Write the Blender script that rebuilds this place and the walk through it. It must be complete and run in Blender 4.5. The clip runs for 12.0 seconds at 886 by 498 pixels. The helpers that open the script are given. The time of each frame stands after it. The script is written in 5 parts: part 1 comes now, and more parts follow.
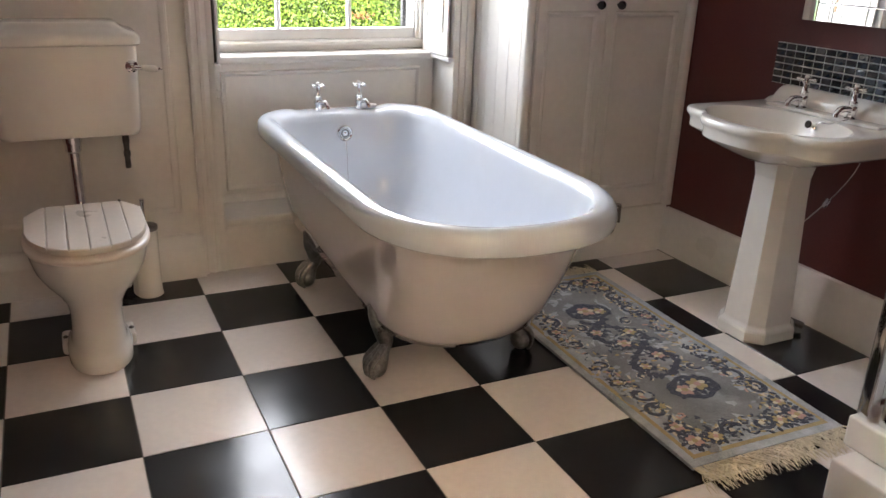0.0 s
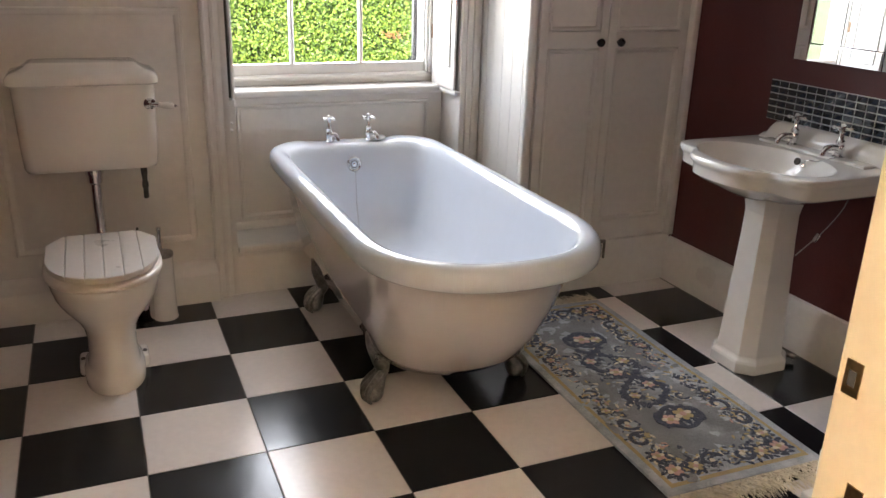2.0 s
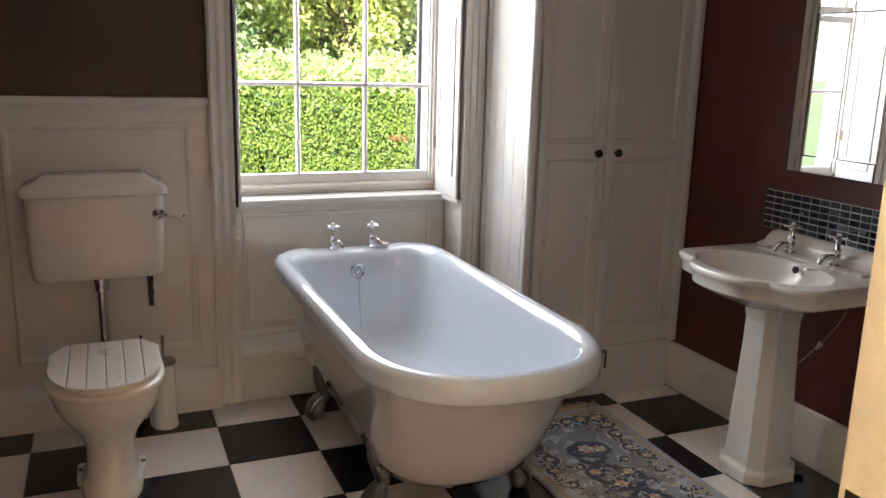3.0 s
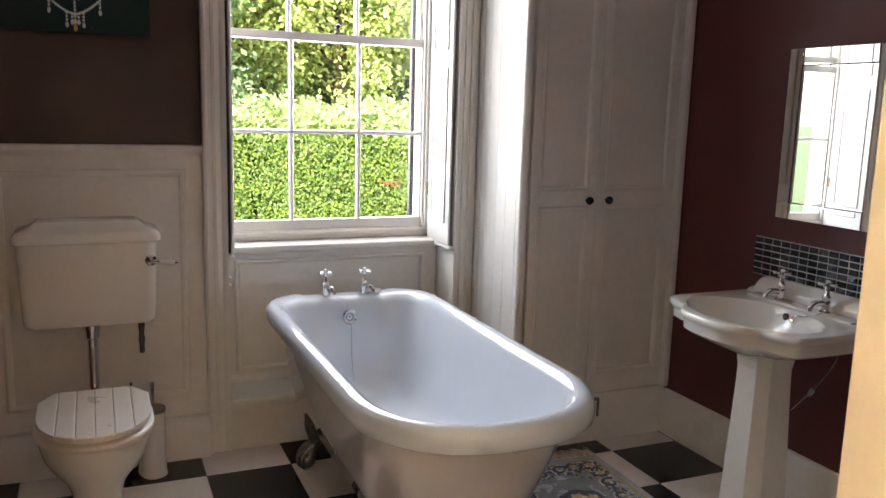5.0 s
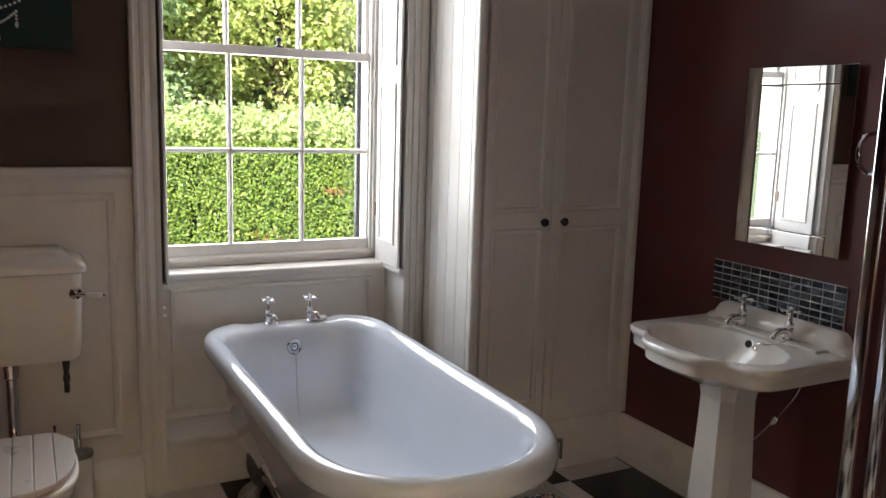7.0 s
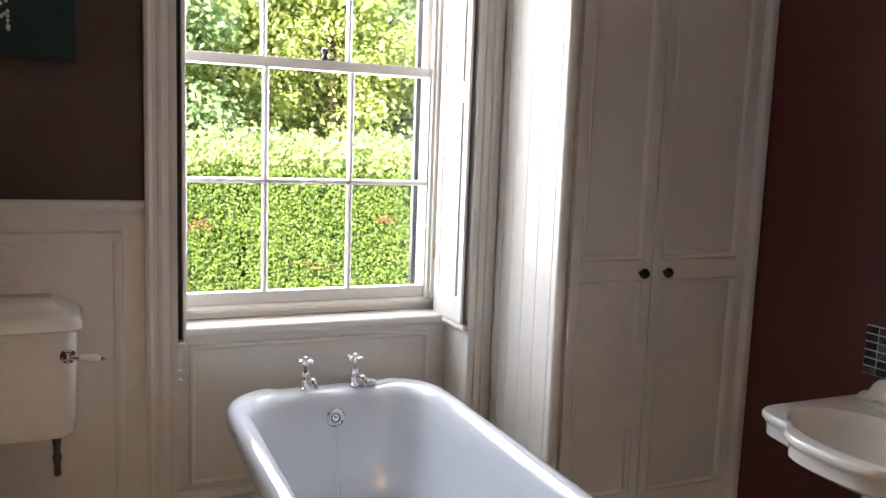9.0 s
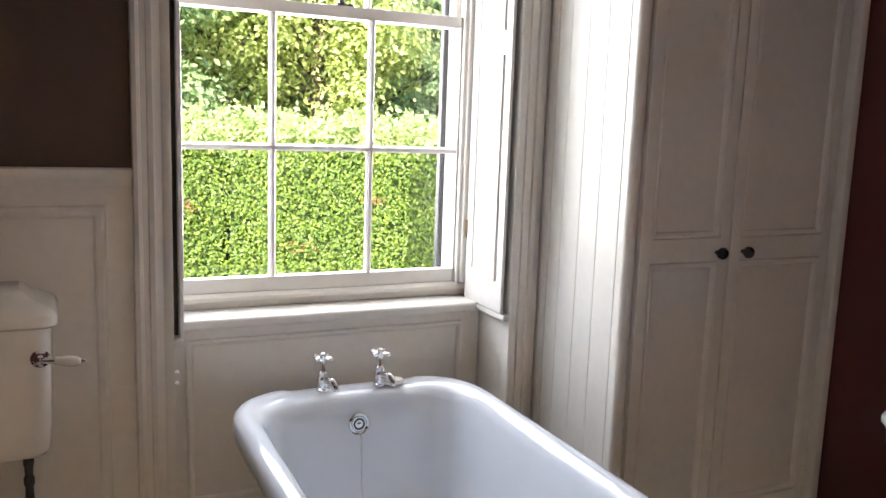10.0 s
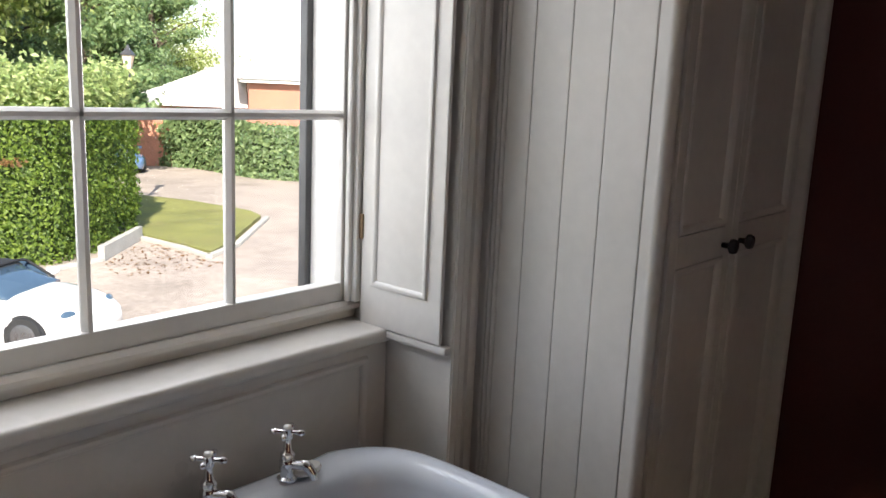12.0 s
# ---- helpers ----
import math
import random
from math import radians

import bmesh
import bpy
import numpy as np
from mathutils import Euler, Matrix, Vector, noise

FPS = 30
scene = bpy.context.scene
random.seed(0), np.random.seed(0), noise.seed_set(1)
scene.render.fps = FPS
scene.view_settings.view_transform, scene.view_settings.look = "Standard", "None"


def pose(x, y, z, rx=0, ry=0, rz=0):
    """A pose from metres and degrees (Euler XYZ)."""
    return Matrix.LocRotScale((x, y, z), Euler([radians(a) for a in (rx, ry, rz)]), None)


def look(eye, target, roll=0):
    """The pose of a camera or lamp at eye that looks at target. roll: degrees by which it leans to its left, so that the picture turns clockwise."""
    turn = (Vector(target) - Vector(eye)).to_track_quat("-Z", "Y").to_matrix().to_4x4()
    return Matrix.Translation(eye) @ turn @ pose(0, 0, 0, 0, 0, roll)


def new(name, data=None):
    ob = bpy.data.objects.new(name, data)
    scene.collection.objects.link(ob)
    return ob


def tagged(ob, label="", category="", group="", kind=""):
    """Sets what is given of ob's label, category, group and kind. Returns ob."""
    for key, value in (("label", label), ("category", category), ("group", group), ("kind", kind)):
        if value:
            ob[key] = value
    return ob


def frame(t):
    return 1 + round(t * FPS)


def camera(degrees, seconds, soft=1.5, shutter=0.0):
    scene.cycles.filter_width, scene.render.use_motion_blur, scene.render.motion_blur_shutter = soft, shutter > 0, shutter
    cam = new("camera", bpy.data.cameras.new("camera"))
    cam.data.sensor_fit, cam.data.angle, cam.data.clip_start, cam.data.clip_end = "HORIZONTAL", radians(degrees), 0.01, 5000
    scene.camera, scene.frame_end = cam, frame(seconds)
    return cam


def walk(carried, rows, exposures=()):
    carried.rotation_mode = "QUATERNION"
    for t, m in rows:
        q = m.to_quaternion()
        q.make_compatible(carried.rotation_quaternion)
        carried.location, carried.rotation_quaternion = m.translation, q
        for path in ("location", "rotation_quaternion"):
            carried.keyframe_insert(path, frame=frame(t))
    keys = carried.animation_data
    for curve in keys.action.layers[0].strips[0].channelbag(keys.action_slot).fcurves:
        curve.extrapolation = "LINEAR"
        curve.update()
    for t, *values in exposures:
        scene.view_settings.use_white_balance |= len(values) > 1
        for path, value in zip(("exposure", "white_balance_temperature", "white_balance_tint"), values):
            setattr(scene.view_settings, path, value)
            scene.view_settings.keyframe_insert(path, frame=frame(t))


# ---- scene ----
cam = camera(57.0, 12.0)
PATH = [
    (0, (-0.43, -2.629, 1.29), (0.387, -0.944, 0.588), 2.0),
    (0.5, (-0.431, -2.66, 1.28), (0.37, -0.969, 0.573), 1.9),
    (1, (-0.396, -2.69, 1.29), (0.384, -0.993, 0.577), 1.8),
    (1.5, (-0.375, -2.734, 1.329), (0.385, -1.027, 0.614), 1.7),
    (2, (-0.358, -2.761, 1.386), (0.389, -1.031, 0.715), 1.7),
    (2.5, (-0.342, -2.773, 1.43), (0.405, -1.001, 0.88), 1.6),
    (3, (-0.356, -2.775, 1.429), (0.401, -0.977, 0.987), 1.5),
    (5, (-0.36, -2.784, 1.443), (0.42, -0.973, 1.106), 1.6),
    (5.5, (-0.344, -2.749, 1.437), (0.467, -0.953, 1.1), 1.5),
    (6, (-0.332, -2.736, 1.448), (0.526, -0.962, 1.107), 1.6),
    (6.5, (-0.336, -2.692, 1.478), (0.564, -0.938, 1.138), 1.7),
    (7, (-0.313, -2.616, 1.495), (0.591, -0.861, 1.174), 1.7),
    (7.2, (-0.3, -2.584, 1.488), (0.599, -0.824, 1.183), 1.9),
    (8.8, (-0.182, -2.127, 1.48), (0.66, -0.329, 1.239), 2.2),
    (9, (-0.122, -2.047, 1.484), (0.676, -0.231, 1.226), 2.1),
    (9.5, (-0.072, -1.863, 1.471), (0.71, -0.043, 1.197), 2.0),
    (10, (-0.116, -1.609, 1.411), (0.721, 0.183, 1.111), 2.0),
    (10.5, (-0.179, -1.322, 1.386), (0.704, 0.44, 1.044), 2.2),
    (11, (-0.233, -1.057, 1.378), (0.689, 0.676, 0.996), 2.3),
    (11.5, (-0.262, -0.766, 1.403), (0.911, 0.806, 1.011), 2.4),
    (12, (-0.223, -0.557, 1.398), (1.273, 0.713, 1.013), 2.5),
]
walk(cam, [(t, look(e, g, r)) for t, e, g, r in PATH], ((0, 2.92), (1.5, 2.88), (3.0, 2.45), (5.0, 2.45), (6.0, 2.45), (6.5, 2.28), (7.0, 2.05), (8.8, 2.45), (9.5, 2.55), (10.5, 2.25), (11.0, 1.74), (11.5, 1.40), (12.0, 1.14)))

# ---- world and light ----
SUN_AZ, SUN_EL = radians(-142), radians(38)
world = bpy.data.worlds.new("world")
scene.world = world
world.use_nodes = True
wn = world.node_tree.nodes
sky = wn.new("ShaderNodeTexSky")
sky.sky_type, sky.sun_disc = "NISHITA", False
sky.sun_elevation, sky.sun_rotation = SUN_EL, SUN_AZ
world.node_tree.links.new(sky.outputs[0], wn["Background"].inputs[0])
wn["Background"].inputs[1].default_value = 0.15


def lamp(name, kind, m, energy, color=(1, 1, 1), **more):
    data = bpy.data.lights.new(name, kind)
    data.energy, data.color = energy, color
    for key, value in more.items():
        if key == "size":
            data.shape, data.size, data.size_y = "RECTANGLE", value[0], value[1]
        elif key == "spread":
            data.spread = value
        elif key == "angle":
            data.angle = value
        elif key == "radius":
            data.shadow_soft_size = value
    ob = new(name, data)
    ob.matrix_world = m
    return ob


sun_way = Vector((math.sin(SUN_AZ) * math.cos(SUN_EL), math.cos(SUN_AZ) * math.cos(SUN_EL), math.sin(SUN_EL)))
lamp("sun", "SUN", look(sun_way * 30, (0, 0, 0)), 5.0, (1.0, 0.94, 0.84), angle=radians(0.5))
# the sky's light in the window's opening
lamp("window_skylight", "AREA", look((0.60, 1.32, 1.74), (0.60, -1.0, 0.98)), 12.5, (0.97, 0.96, 0.975), size=(1.26, 1.68), spread=radians(165))
# the hall's lamp behind the door, an uplighter whose light comes back from the hall's ceiling and walls
lamp("hall_lamp_bulb", "AREA", pose(-1.1, -3.1, 2.15, 180), 48.0, (1.0, 0.87, 0.73), size=(0.4, 0.4))


# ---- materials ----
def material(name, color, rough=0.5, metal=0.0, vary=0.08, scale=6.0, grain=60.0, bump=0.05, coat=0.0, dirt_or_sheen=None, dirt_or_sheen_amount=0.25,
             piece=0.0, sheen=0.0, spec=0.5):
    m = bpy.data.materials.new(name)
    m.use_nodes = True
    nt = m.node_tree
    n, l = nt.nodes, nt.links
    p = n["Principled BSDF"]
    p.inputs["Metallic"].default_value = metal
    p.inputs["Coat Weight"].default_value = coat
    p.inputs["Coat Roughness"].default_value = 0.06
    p.inputs["Sheen Weight"].default_value = sheen
    p.inputs["Specular IOR Level"].default_value = spec
    tc = n.new("ShaderNodeTexCoord")
    big, fine = n.new("ShaderNodeTexNoise"), n.new("ShaderNodeTexNoise")
    for t, s, d in ((big, scale, 5.0), (fine, grain, 4.0)):
        t.inputs["Scale"].default_value, t.inputs["Detail"].default_value = s, d
        l.new(tc.outputs["Object"], t.inputs["Vector"])
    add = n.new("ShaderNodeMath")
    add.operation = "ADD"
    l.new(big.outputs["Fac"], add.inputs[0])
    l.new(fine.outputs["Fac"], add.inputs[1])
    ramp = n.new("ShaderNodeMapRange")
    ramp.inputs["From Min"].default_value, ramp.inputs["From Max"].default_value = 0.7, 1.3
    ramp.inputs["To Min"].default_value, ramp.inputs["To Max"].default_value = 1 - vary, 1 + vary
    l.new(add.outputs[0], ramp.inputs["Value"])
    value = ramp.outputs[0]
    if piece:
        info = n.new("ShaderNodeObjectInfo")
        pr = n.new("ShaderNodeMapRange")
        pr.inputs["To Min"].default_value, pr.inputs["To Max"].default_value = 1 - piece, 1 + piece
        l.new(info.outputs["Random"], pr.inputs["Value"])
        mul = n.new("ShaderNodeMath")
        mul.operation = "MULTIPLY"
        l.new(value, mul.inputs[0])
        l.new(pr.outputs[0], mul.inputs[1])
        value = mul.outputs[0]
    sc = n.new("ShaderNodeVectorMath")
    sc.operation = "SCALE"
    sc.inputs[0].default_value = color
    l.new(value, sc.inputs["Scale"])
    out = sc.outputs[0]
    if dirt_or_sheen:
        spots = n.new("ShaderNodeTexNoise")
        spots.inputs["Scale"].default_value, spots.inputs["Detail"].default_value = scale * 0.6, 8.0
        spots.inputs["Roughness"].default_value = 0.7
        l.new(tc.outputs["Object"], spots.inputs["Vector"])
        cut = n.new("ShaderNodeMapRange")
        cut.inputs["From Min"].default_value, cut.inputs["From Max"].default_value = 0.5, 0.75
        cut.inputs["To Max"].default_value = dirt_or_sheen_amount
        l.new(spots.outputs["Fac"], cut.inputs["Value"])
        mix = n.new("ShaderNodeMix")
        mix.data_type = "RGBA"
        mix.inputs["B"].default_value = (*dirt_or_sheen, 1)
        l.new(cut.outputs[0], mix.inputs["Factor"])
        l.new(out, mix.inputs["A"])
        out = mix.outputs["Result"]
    l.new(out, p.inputs["Base Color"])
    rr = n.new("ShaderNodeMapRange")
    rr.inputs["From Min"].default_value, rr.inputs["From Max"].default_value = 0.3, 0.7
    rr.inputs["To Min"].default_value, rr.inputs["To Max"].default_value = rough * 0.8, min(1, rough * 1.2)
    l.new(big.outputs["Fac"], rr.inputs["Value"])
    l.new(rr.outputs[0], p.inputs["Roughness"])
    if bump:
        b = n.new("ShaderNodeBump")
        b.inputs["Strength"].default_value, b.inputs["Distance"].default_value = bump, 0.004
        l.new(add.outputs[0], b.inputs["Height"])
        l.new(b.outputs[0], p.inputs["Normal"])
    return m


def leafy(name, dark, light, gloss=0.45):
    m = bpy.data.materials.new(name)
    m.use_nodes = True
    n, l = m.node_tree.nodes, m.node_tree.links
    p = n["Principled BSDF"]
    geo = n.new("ShaderNodeNewGeometry")
    ramp = n.new("ShaderNodeMix")
    ramp.data_type = "RGBA"
    ramp.inputs["A"].default_value, ramp.inputs["B"].default_value = (*dark, 1), (*light, 1)
    l.new(geo.outputs["Random Per Island"], ramp.inputs["Factor"])
    l.new(ramp.outputs["Result"], p.inputs["Base Color"])
    p.inputs["Roughness"].default_value = gloss
    tr = n.new("ShaderNodeBsdfTranslucent")
    l.new(ramp.outputs["Result"], tr.inputs["Color"])
    mix = n.new("ShaderNodeMixShader")
    mix.inputs[0].default_value = 0.52
    l.new(p.outputs[0], mix.inputs[1])
    l.new(tr.outputs[0], mix.inputs[2])
    l.new(mix.outputs[0], n["Material Output"].inputs["Surface"])
    return m


def glass(name, color=(1, 1, 1), rough=0.0):
    m = bpy.data.materials.new(name)
    m.use_nodes = True
    n, l = m.node_tree.nodes, m.node_tree.links
    n.remove(n["Principled BSDF"])
    tr, gl, mix = n.new("ShaderNodeBsdfTransparent"), n.new("ShaderNodeBsdfGlossy"), n.new("ShaderNodeMixShader")
    weight, power, gain = n.new("ShaderNodeLayerWeight"), n.new("ShaderNodeMath"), n.new("ShaderNodeMath")
    tr.inputs["Color"].default_value = (*color, 1)
    gl.inputs["Roughness"].default_value = rough
    power.operation, gain.operation = "POWER", "MULTIPLY_ADD"
    power.inputs[1].default_value, gain.inputs[1].default_value, gain.inputs[2].default_value = 4.0, 0.7, 0.03
    l.new(weight.outputs["Facing"], power.inputs[0])
    l.new(power.outputs[0], gain.inputs[0])
    l.new(gain.outputs[0], mix.inputs[0])
    l.new(tr.outputs[0], mix.inputs[1])
    l.new(gl.outputs[0], mix.inputs[2])
    l.new(mix.outputs[0], n["Material Output"].inputs["Surface"])
    return m


WHITE = material("white_gloss_paint", (0.73, 0.705, 0.665), 0.34, vary=0.04, scale=2.5, grain=35, bump=0.12, dirt_or_sheen=(0.55, 0.5, 0.42), dirt_or_sheen_amount=0.2)
CREAM = material("cream_door_paint", (0.62, 0.53, 0.385), 0.45, vary=0.04, scale=4, bump=0.1)
MAROON = material("maroon_wall_paint", (0.106, 0.024, 0.022), 0.55, vary=0.1, scale=3, grain=120, bump=0.15, dirt_or_sheen=(0.14, 0.035, 0.03), dirt_or_sheen_amount=0.3)
# the maroon paint again, its backlit shade put in as a darker brown
MAROON_BACKLIT = material("backlit_maroon_wall_paint", (0.062, 0.034, 0.026), 0.5, vary=0.1, scale=3, grain=120, bump=0.15, dirt_or_sheen=(0.08, 0.045, 0.035), dirt_or_sheen_amount=0.3)
CEIL = material("ceiling_paint", (0.8, 0.78, 0.74), 0.8, vary=0.03, scale=3, bump=0.1)
HALL = material("hall_wall_paint", (0.68, 0.6, 0.46), 0.7, vary=0.05, scale=2, bump=0.1)
GROUT = material("floor_grout", (0.16, 0.14, 0.12), 0.9, vary=0.25, scale=12, bump=0.3)
TILE_W = material("white_floor_tile", (0.71, 0.655, 0.615), 0.22, vary=0.04, scale=5, grain=40, bump=0.03, piece=0.05, dirt_or_sheen=(0.5, 0.45, 0.38), dirt_or_sheen_amount=0.2)
TILE_B = material("black_floor_tile", (0.012, 0.012, 0.013), 0.20, vary=0.3, scale=8, grain=70, bump=0.05, piece=0.2, dirt_or_sheen=(0.035, 0.033, 0.03), dirt_or_sheen_amount=0.5)
ENAMEL = material("white_enamel", (0.645, 0.69, 0.76), 0.05, vary=0.015, scale=3, grain=20, bump=0.012, coat=0.6)
BATHSIDE = material("glossy_outer_enamel", (0.64, 0.61, 0.62), 0.06, vary=0.02, scale=3, grain=20, bump=0.004, coat=1.0)
CERAMIC = material("white_ceramic", (0.80, 0.78, 0.74), 0.10, vary=0.02, scale=4, grain=25, bump=0.012, coat=0.3)
SEAT = material("painted_wood_seat", (0.80, 0.735, 0.675), 0.3, vary=0.03, scale=5, grain=40, bump=0.06)
CHROME = material("chrome", (0.75, 0.75, 0.76), 0.09, 1.0, vary=0.05, scale=20, grain=80, bump=0.02)
PEWTER = material("aged_pewter", (0.26, 0.25, 0.245), 0.34, 1.0, vary=0.3, scale=25, grain=90, bump=0.25, dirt_or_sheen=(0.07, 0.065, 0.06), dirt_or_sheen_amount=0.7)
DULL = material("dull_pipe_metal", (0.13, 0.12, 0.11), 0.45, 1.0, vary=0.3, scale=30, grain=90, bump=0.2)
BRASS = material("aged_brass", (0.30, 0.20, 0.09), 0.38, 1.0, vary=0.3, scale=30, grain=90, bump=0.2)
KNOB = material("black_knob_paint", (0.018, 0.017, 0.018), 0.25, vary=0.2, scale=20)
RUBBER = material("black_rubber", (0.02, 0.02, 0.02), 0.6, vary=0.2, scale=20)
MOSAIC = material("navy_glass_mosaic", (0.012, 0.018, 0.030), 0.07, vary=0.3, scale=30, bump=0.05, piece=0.35, coat=0.5)
MGROUT = material("pale_mosaic_grout", (0.58, 0.58, 0.56), 0.9, vary=0.12, scale=40, bump=0.3)
MIRROR = material("silvered_mirror", (0.9, 0.91, 0.91), 0.0, 1.0, vary=0.0, bump=0.0)
# near-black colour paints the shade in gaps and holes; also backs the mirror
DARKGAP = material("gap_shade_and_backing", (0.05, 0.045, 0.04), 0.8, vary=0.2, scale=20)
# pale patches of these two wools are pile sheen painted into the colour
RUG = material("grey_blue_wool", (0.185, 0.19, 0.19), 0.95, vary=0.4, scale=9, grain=260, bump=1.0, sheen=0.1, dirt_or_sheen=(0.46, 0.48, 0.50), dirt_or_sheen_amount=0.8)
RUG_PALE = material("pale_blue_wool", (0.33, 0.35, 0.375), 0.95, vary=0.35, scale=14, grain=260, bump=1.0, sheen=0.1, dirt_or_sheen=(0.66, 0.68, 0.70), dirt_or_sheen_amount=0.8)
RUG_NAVY = material("navy_wool", (0.020, 0.028, 0.056), 0.95, vary=0.3, scale=30, grain=260, bump=0.8, sheen=0.2)
RUG_GOLD = material("gold_wool", (0.38, 0.285, 0.125), 0.95, vary=0.2, scale=30, grain=260, bump=0.8, sheen=0.2)
RUG_CREAM = material("cream_wool", (0.60, 0.52, 0.38), 0.95, vary=0.2, scale=30, grain=260, bump=0.8, sheen=0.2)
RUG_PINK = material("pink_wool", (0.47, 0.27, 0.225), 0.95, vary=0.2, scale=30, grain=260, bump=0.8, sheen=0.2)
FRINGE = material("cream_cotton_fringe", (0.62, 0.55, 0.42), 0.9, vary=0.15, scale=30)
CANVAS = material("dark_green_canvas", (0.012, 0.035, 0.028), 0.8, vary=0.3, scale=8, grain=200, bump=0.3)
BEAD = material("white_paint_beads", (0.75, 0.74, 0.68), 0.6, vary=0.1, scale=20)
AMBER = material("amber_paint", (0.75, 0.45, 0.10), 0.6, vary=0.1, scale=20)
PANE = glass("window_glass")
SHOWERGLASS = glass("shower_glass", (0.93, 0.97, 0.95))
BARE = material("bare_wood", (0.30, 0.19, 0.10), 0.7, vary=0.2, scale=30)
RENDER = material("white_masonry_paint", (0.80, 0.79, 0.76), 0.8, vary=0.05, scale=5, bump=0.4)
SLATE_EDGE = material("dark_grey_frame_paint", (0.035, 0.035, 0.038), 0.5, vary=0.1, scale=10)
BEDDING = material("brick_joint", (0.35, 0.30, 0.26), 0.9, vary=0.15, scale=4)


# ---- mesh helpers ----
def part(name, bm, mat, parent=None, label="", smooth=False):
    me = bpy.data.meshes.new(name)
    bmesh.ops.recalc_face_normals(bm, faces=bm.faces)
    bm.to_mesh(me)
    bm.free()
    me.materials.append(mat)
    if smooth:
        for f in me.polygons:
            f.use_smooth = True
        if smooth != "all":
            me.set_sharp_from_angle(angle=radians(42))
    ob = new(name, me)
    ob.parent = parent
    if label:
        ob["label"] = label
    return ob


def thing(name, label, category, group="", kind="", at=(0, 0, 0), rz=0):
    ob = tagged(new(name), label, category, group, kind)
    ob.empty_display_size = 0.05
    ob.matrix_world = pose(*at, 0, 0, rz)
    return ob


def box(x0, x1, y0, y1, z0, z1, bevel=0.0, bm=None, seg=2):
    own = bmesh.new()
    bmesh.ops.create_cube(own, size=1.0)
    for v in own.verts:
        v.co = Vector(((x0 + x1) / 2 + v.co.x * (x1 - x0), (y0 + y1) / 2 + v.co.y * (y1 - y0), (z0 + z1) / 2 + v.co.z * (z1 - z0)))
    if bevel:
        bmesh.ops.bevel(own, geom=list(own.edges), offset=bevel, segments=seg, affect="EDGES", profile=0.6)
    return merged(bm, own)


def merged(bm, own):
    if bm is None:
        return own
    vs = [bm.verts.new(v.co) for v in own.verts]
    own.verts.index_update()
    for f in own.faces:
        bm.faces.new([vs[v.index] for v in f.verts])
    own.free()
    return bm


def loft(rings, close=True, caps=True, bm=None):
    bm = bm or bmesh.new()
    rows = [[bm.verts.new(p) for p in r] for r in rings]
    n = len(rows[0])
    for a, b in zip(rows, rows[1:]):
        for i in range(n if close else n - 1):
            j = (i + 1) % n
            bm.faces.new((a[i], a[j], b[j], b[i]))
    if caps:
        bm.faces.new(rows[0][::-1])
        bm.faces.new(rows[-1])
    return bm


def lathe(profile, n=24, m=None, bm=None, caps=True):
    """profile: pairs of radius and height"""
    m = m or Matrix()
    rings = [[m @ Vector((r * math.cos(2 * math.pi * i / n), r * math.sin(2 * math.pi * i / n), z)) for i in range(n)] for r, z in profile]
    return loft(rings, caps=caps, bm=bm)


def tube(points, radius, n=10, bm=None):
    """a round bar along points; radius: one number or one for each point"""
    pts = [Vector(p) for p in points]
    rad = radius if isinstance(radius, (list, tuple)) else [radius] * len(pts)
    rings = []
    side = None
    for i, p in enumerate(pts):
        d = (pts[min(i + 1, len(pts) - 1)] - pts[max(i - 1, 0)]).normalized()
        if side is None:
            side = d.orthogonal().normalized()
        side = (side - d * side.dot(d)).normalized()
        up = d.cross(side)
        rings.append([p + (side * math.cos(a) + up * math.sin(a)) * rad[i] for a in (2 * math.pi * k / n for k in range(n))])
    return loft(rings, bm=bm)


def smooth_path(points, steps=6):
    pts = [Vector(p) for p in points]
    out = []
    for i in range(len(pts) - 1):
        a, b, c, d = pts[max(i - 1, 0)], pts[i], pts[i + 1], pts[min(i + 2, len(pts) - 1)]
        for k in range(steps):
            t = k / steps
            out.append(0.5 * ((2 * b) + (c - a) * t + (2 * a - 5 * b + 4 * c - d) * t * t + (3 * b - a - 3 * c + d) * t ** 3))
    return out + [pts[-1]]


def moulding(profile, a, b, out, up=(0, 0, 1), bm=None):
    """a bar from a to b; profile: pairs of distance along out and along up"""
    a, b, out, up = Vector(a), Vector(b), Vector(out), Vector(up)
    return loft([[p + out * u + up * v for u, v in profile] for p in (a, b)], bm=bm)


def panel_frame(x0, x1, z0, z1, y, depth=0.012, width=0.022, bm=None):
    """a mitred moulding round a panel on a wall that faces -y"""
    bm = bm or bmesh.new()
    prof = ((0, 0.0), (0.15, 0.8), (0.4, 1.0), (0.7, 0.75), (1.0, 0.15), (1.0, 0.0))
    rings = []
    for u, v in prof:
        w = u * width
        rings.append([Vector(p) for p in ((x0 + w, y - v * depth, z0 + w), (x1 - w, y - v * depth, z0 + w), (x1 - w, y - v * depth, z1 - w), (x0 + w, y - v * depth, z1 - w))])
    return loft(rings, caps=False, bm=bm)


# ---- the room's shell ----
T = 1 / 3
RX, WY, CY = 2.03, 0.59, 0.13      # maroon wall, wainscot face, cupboard face
TOP = 2.95


def setting(name, bm, mat, label, smooth=False, category="wall"):
    return tagged(part(name, bm, mat, None, "", smooth), label, category, "", "structure")


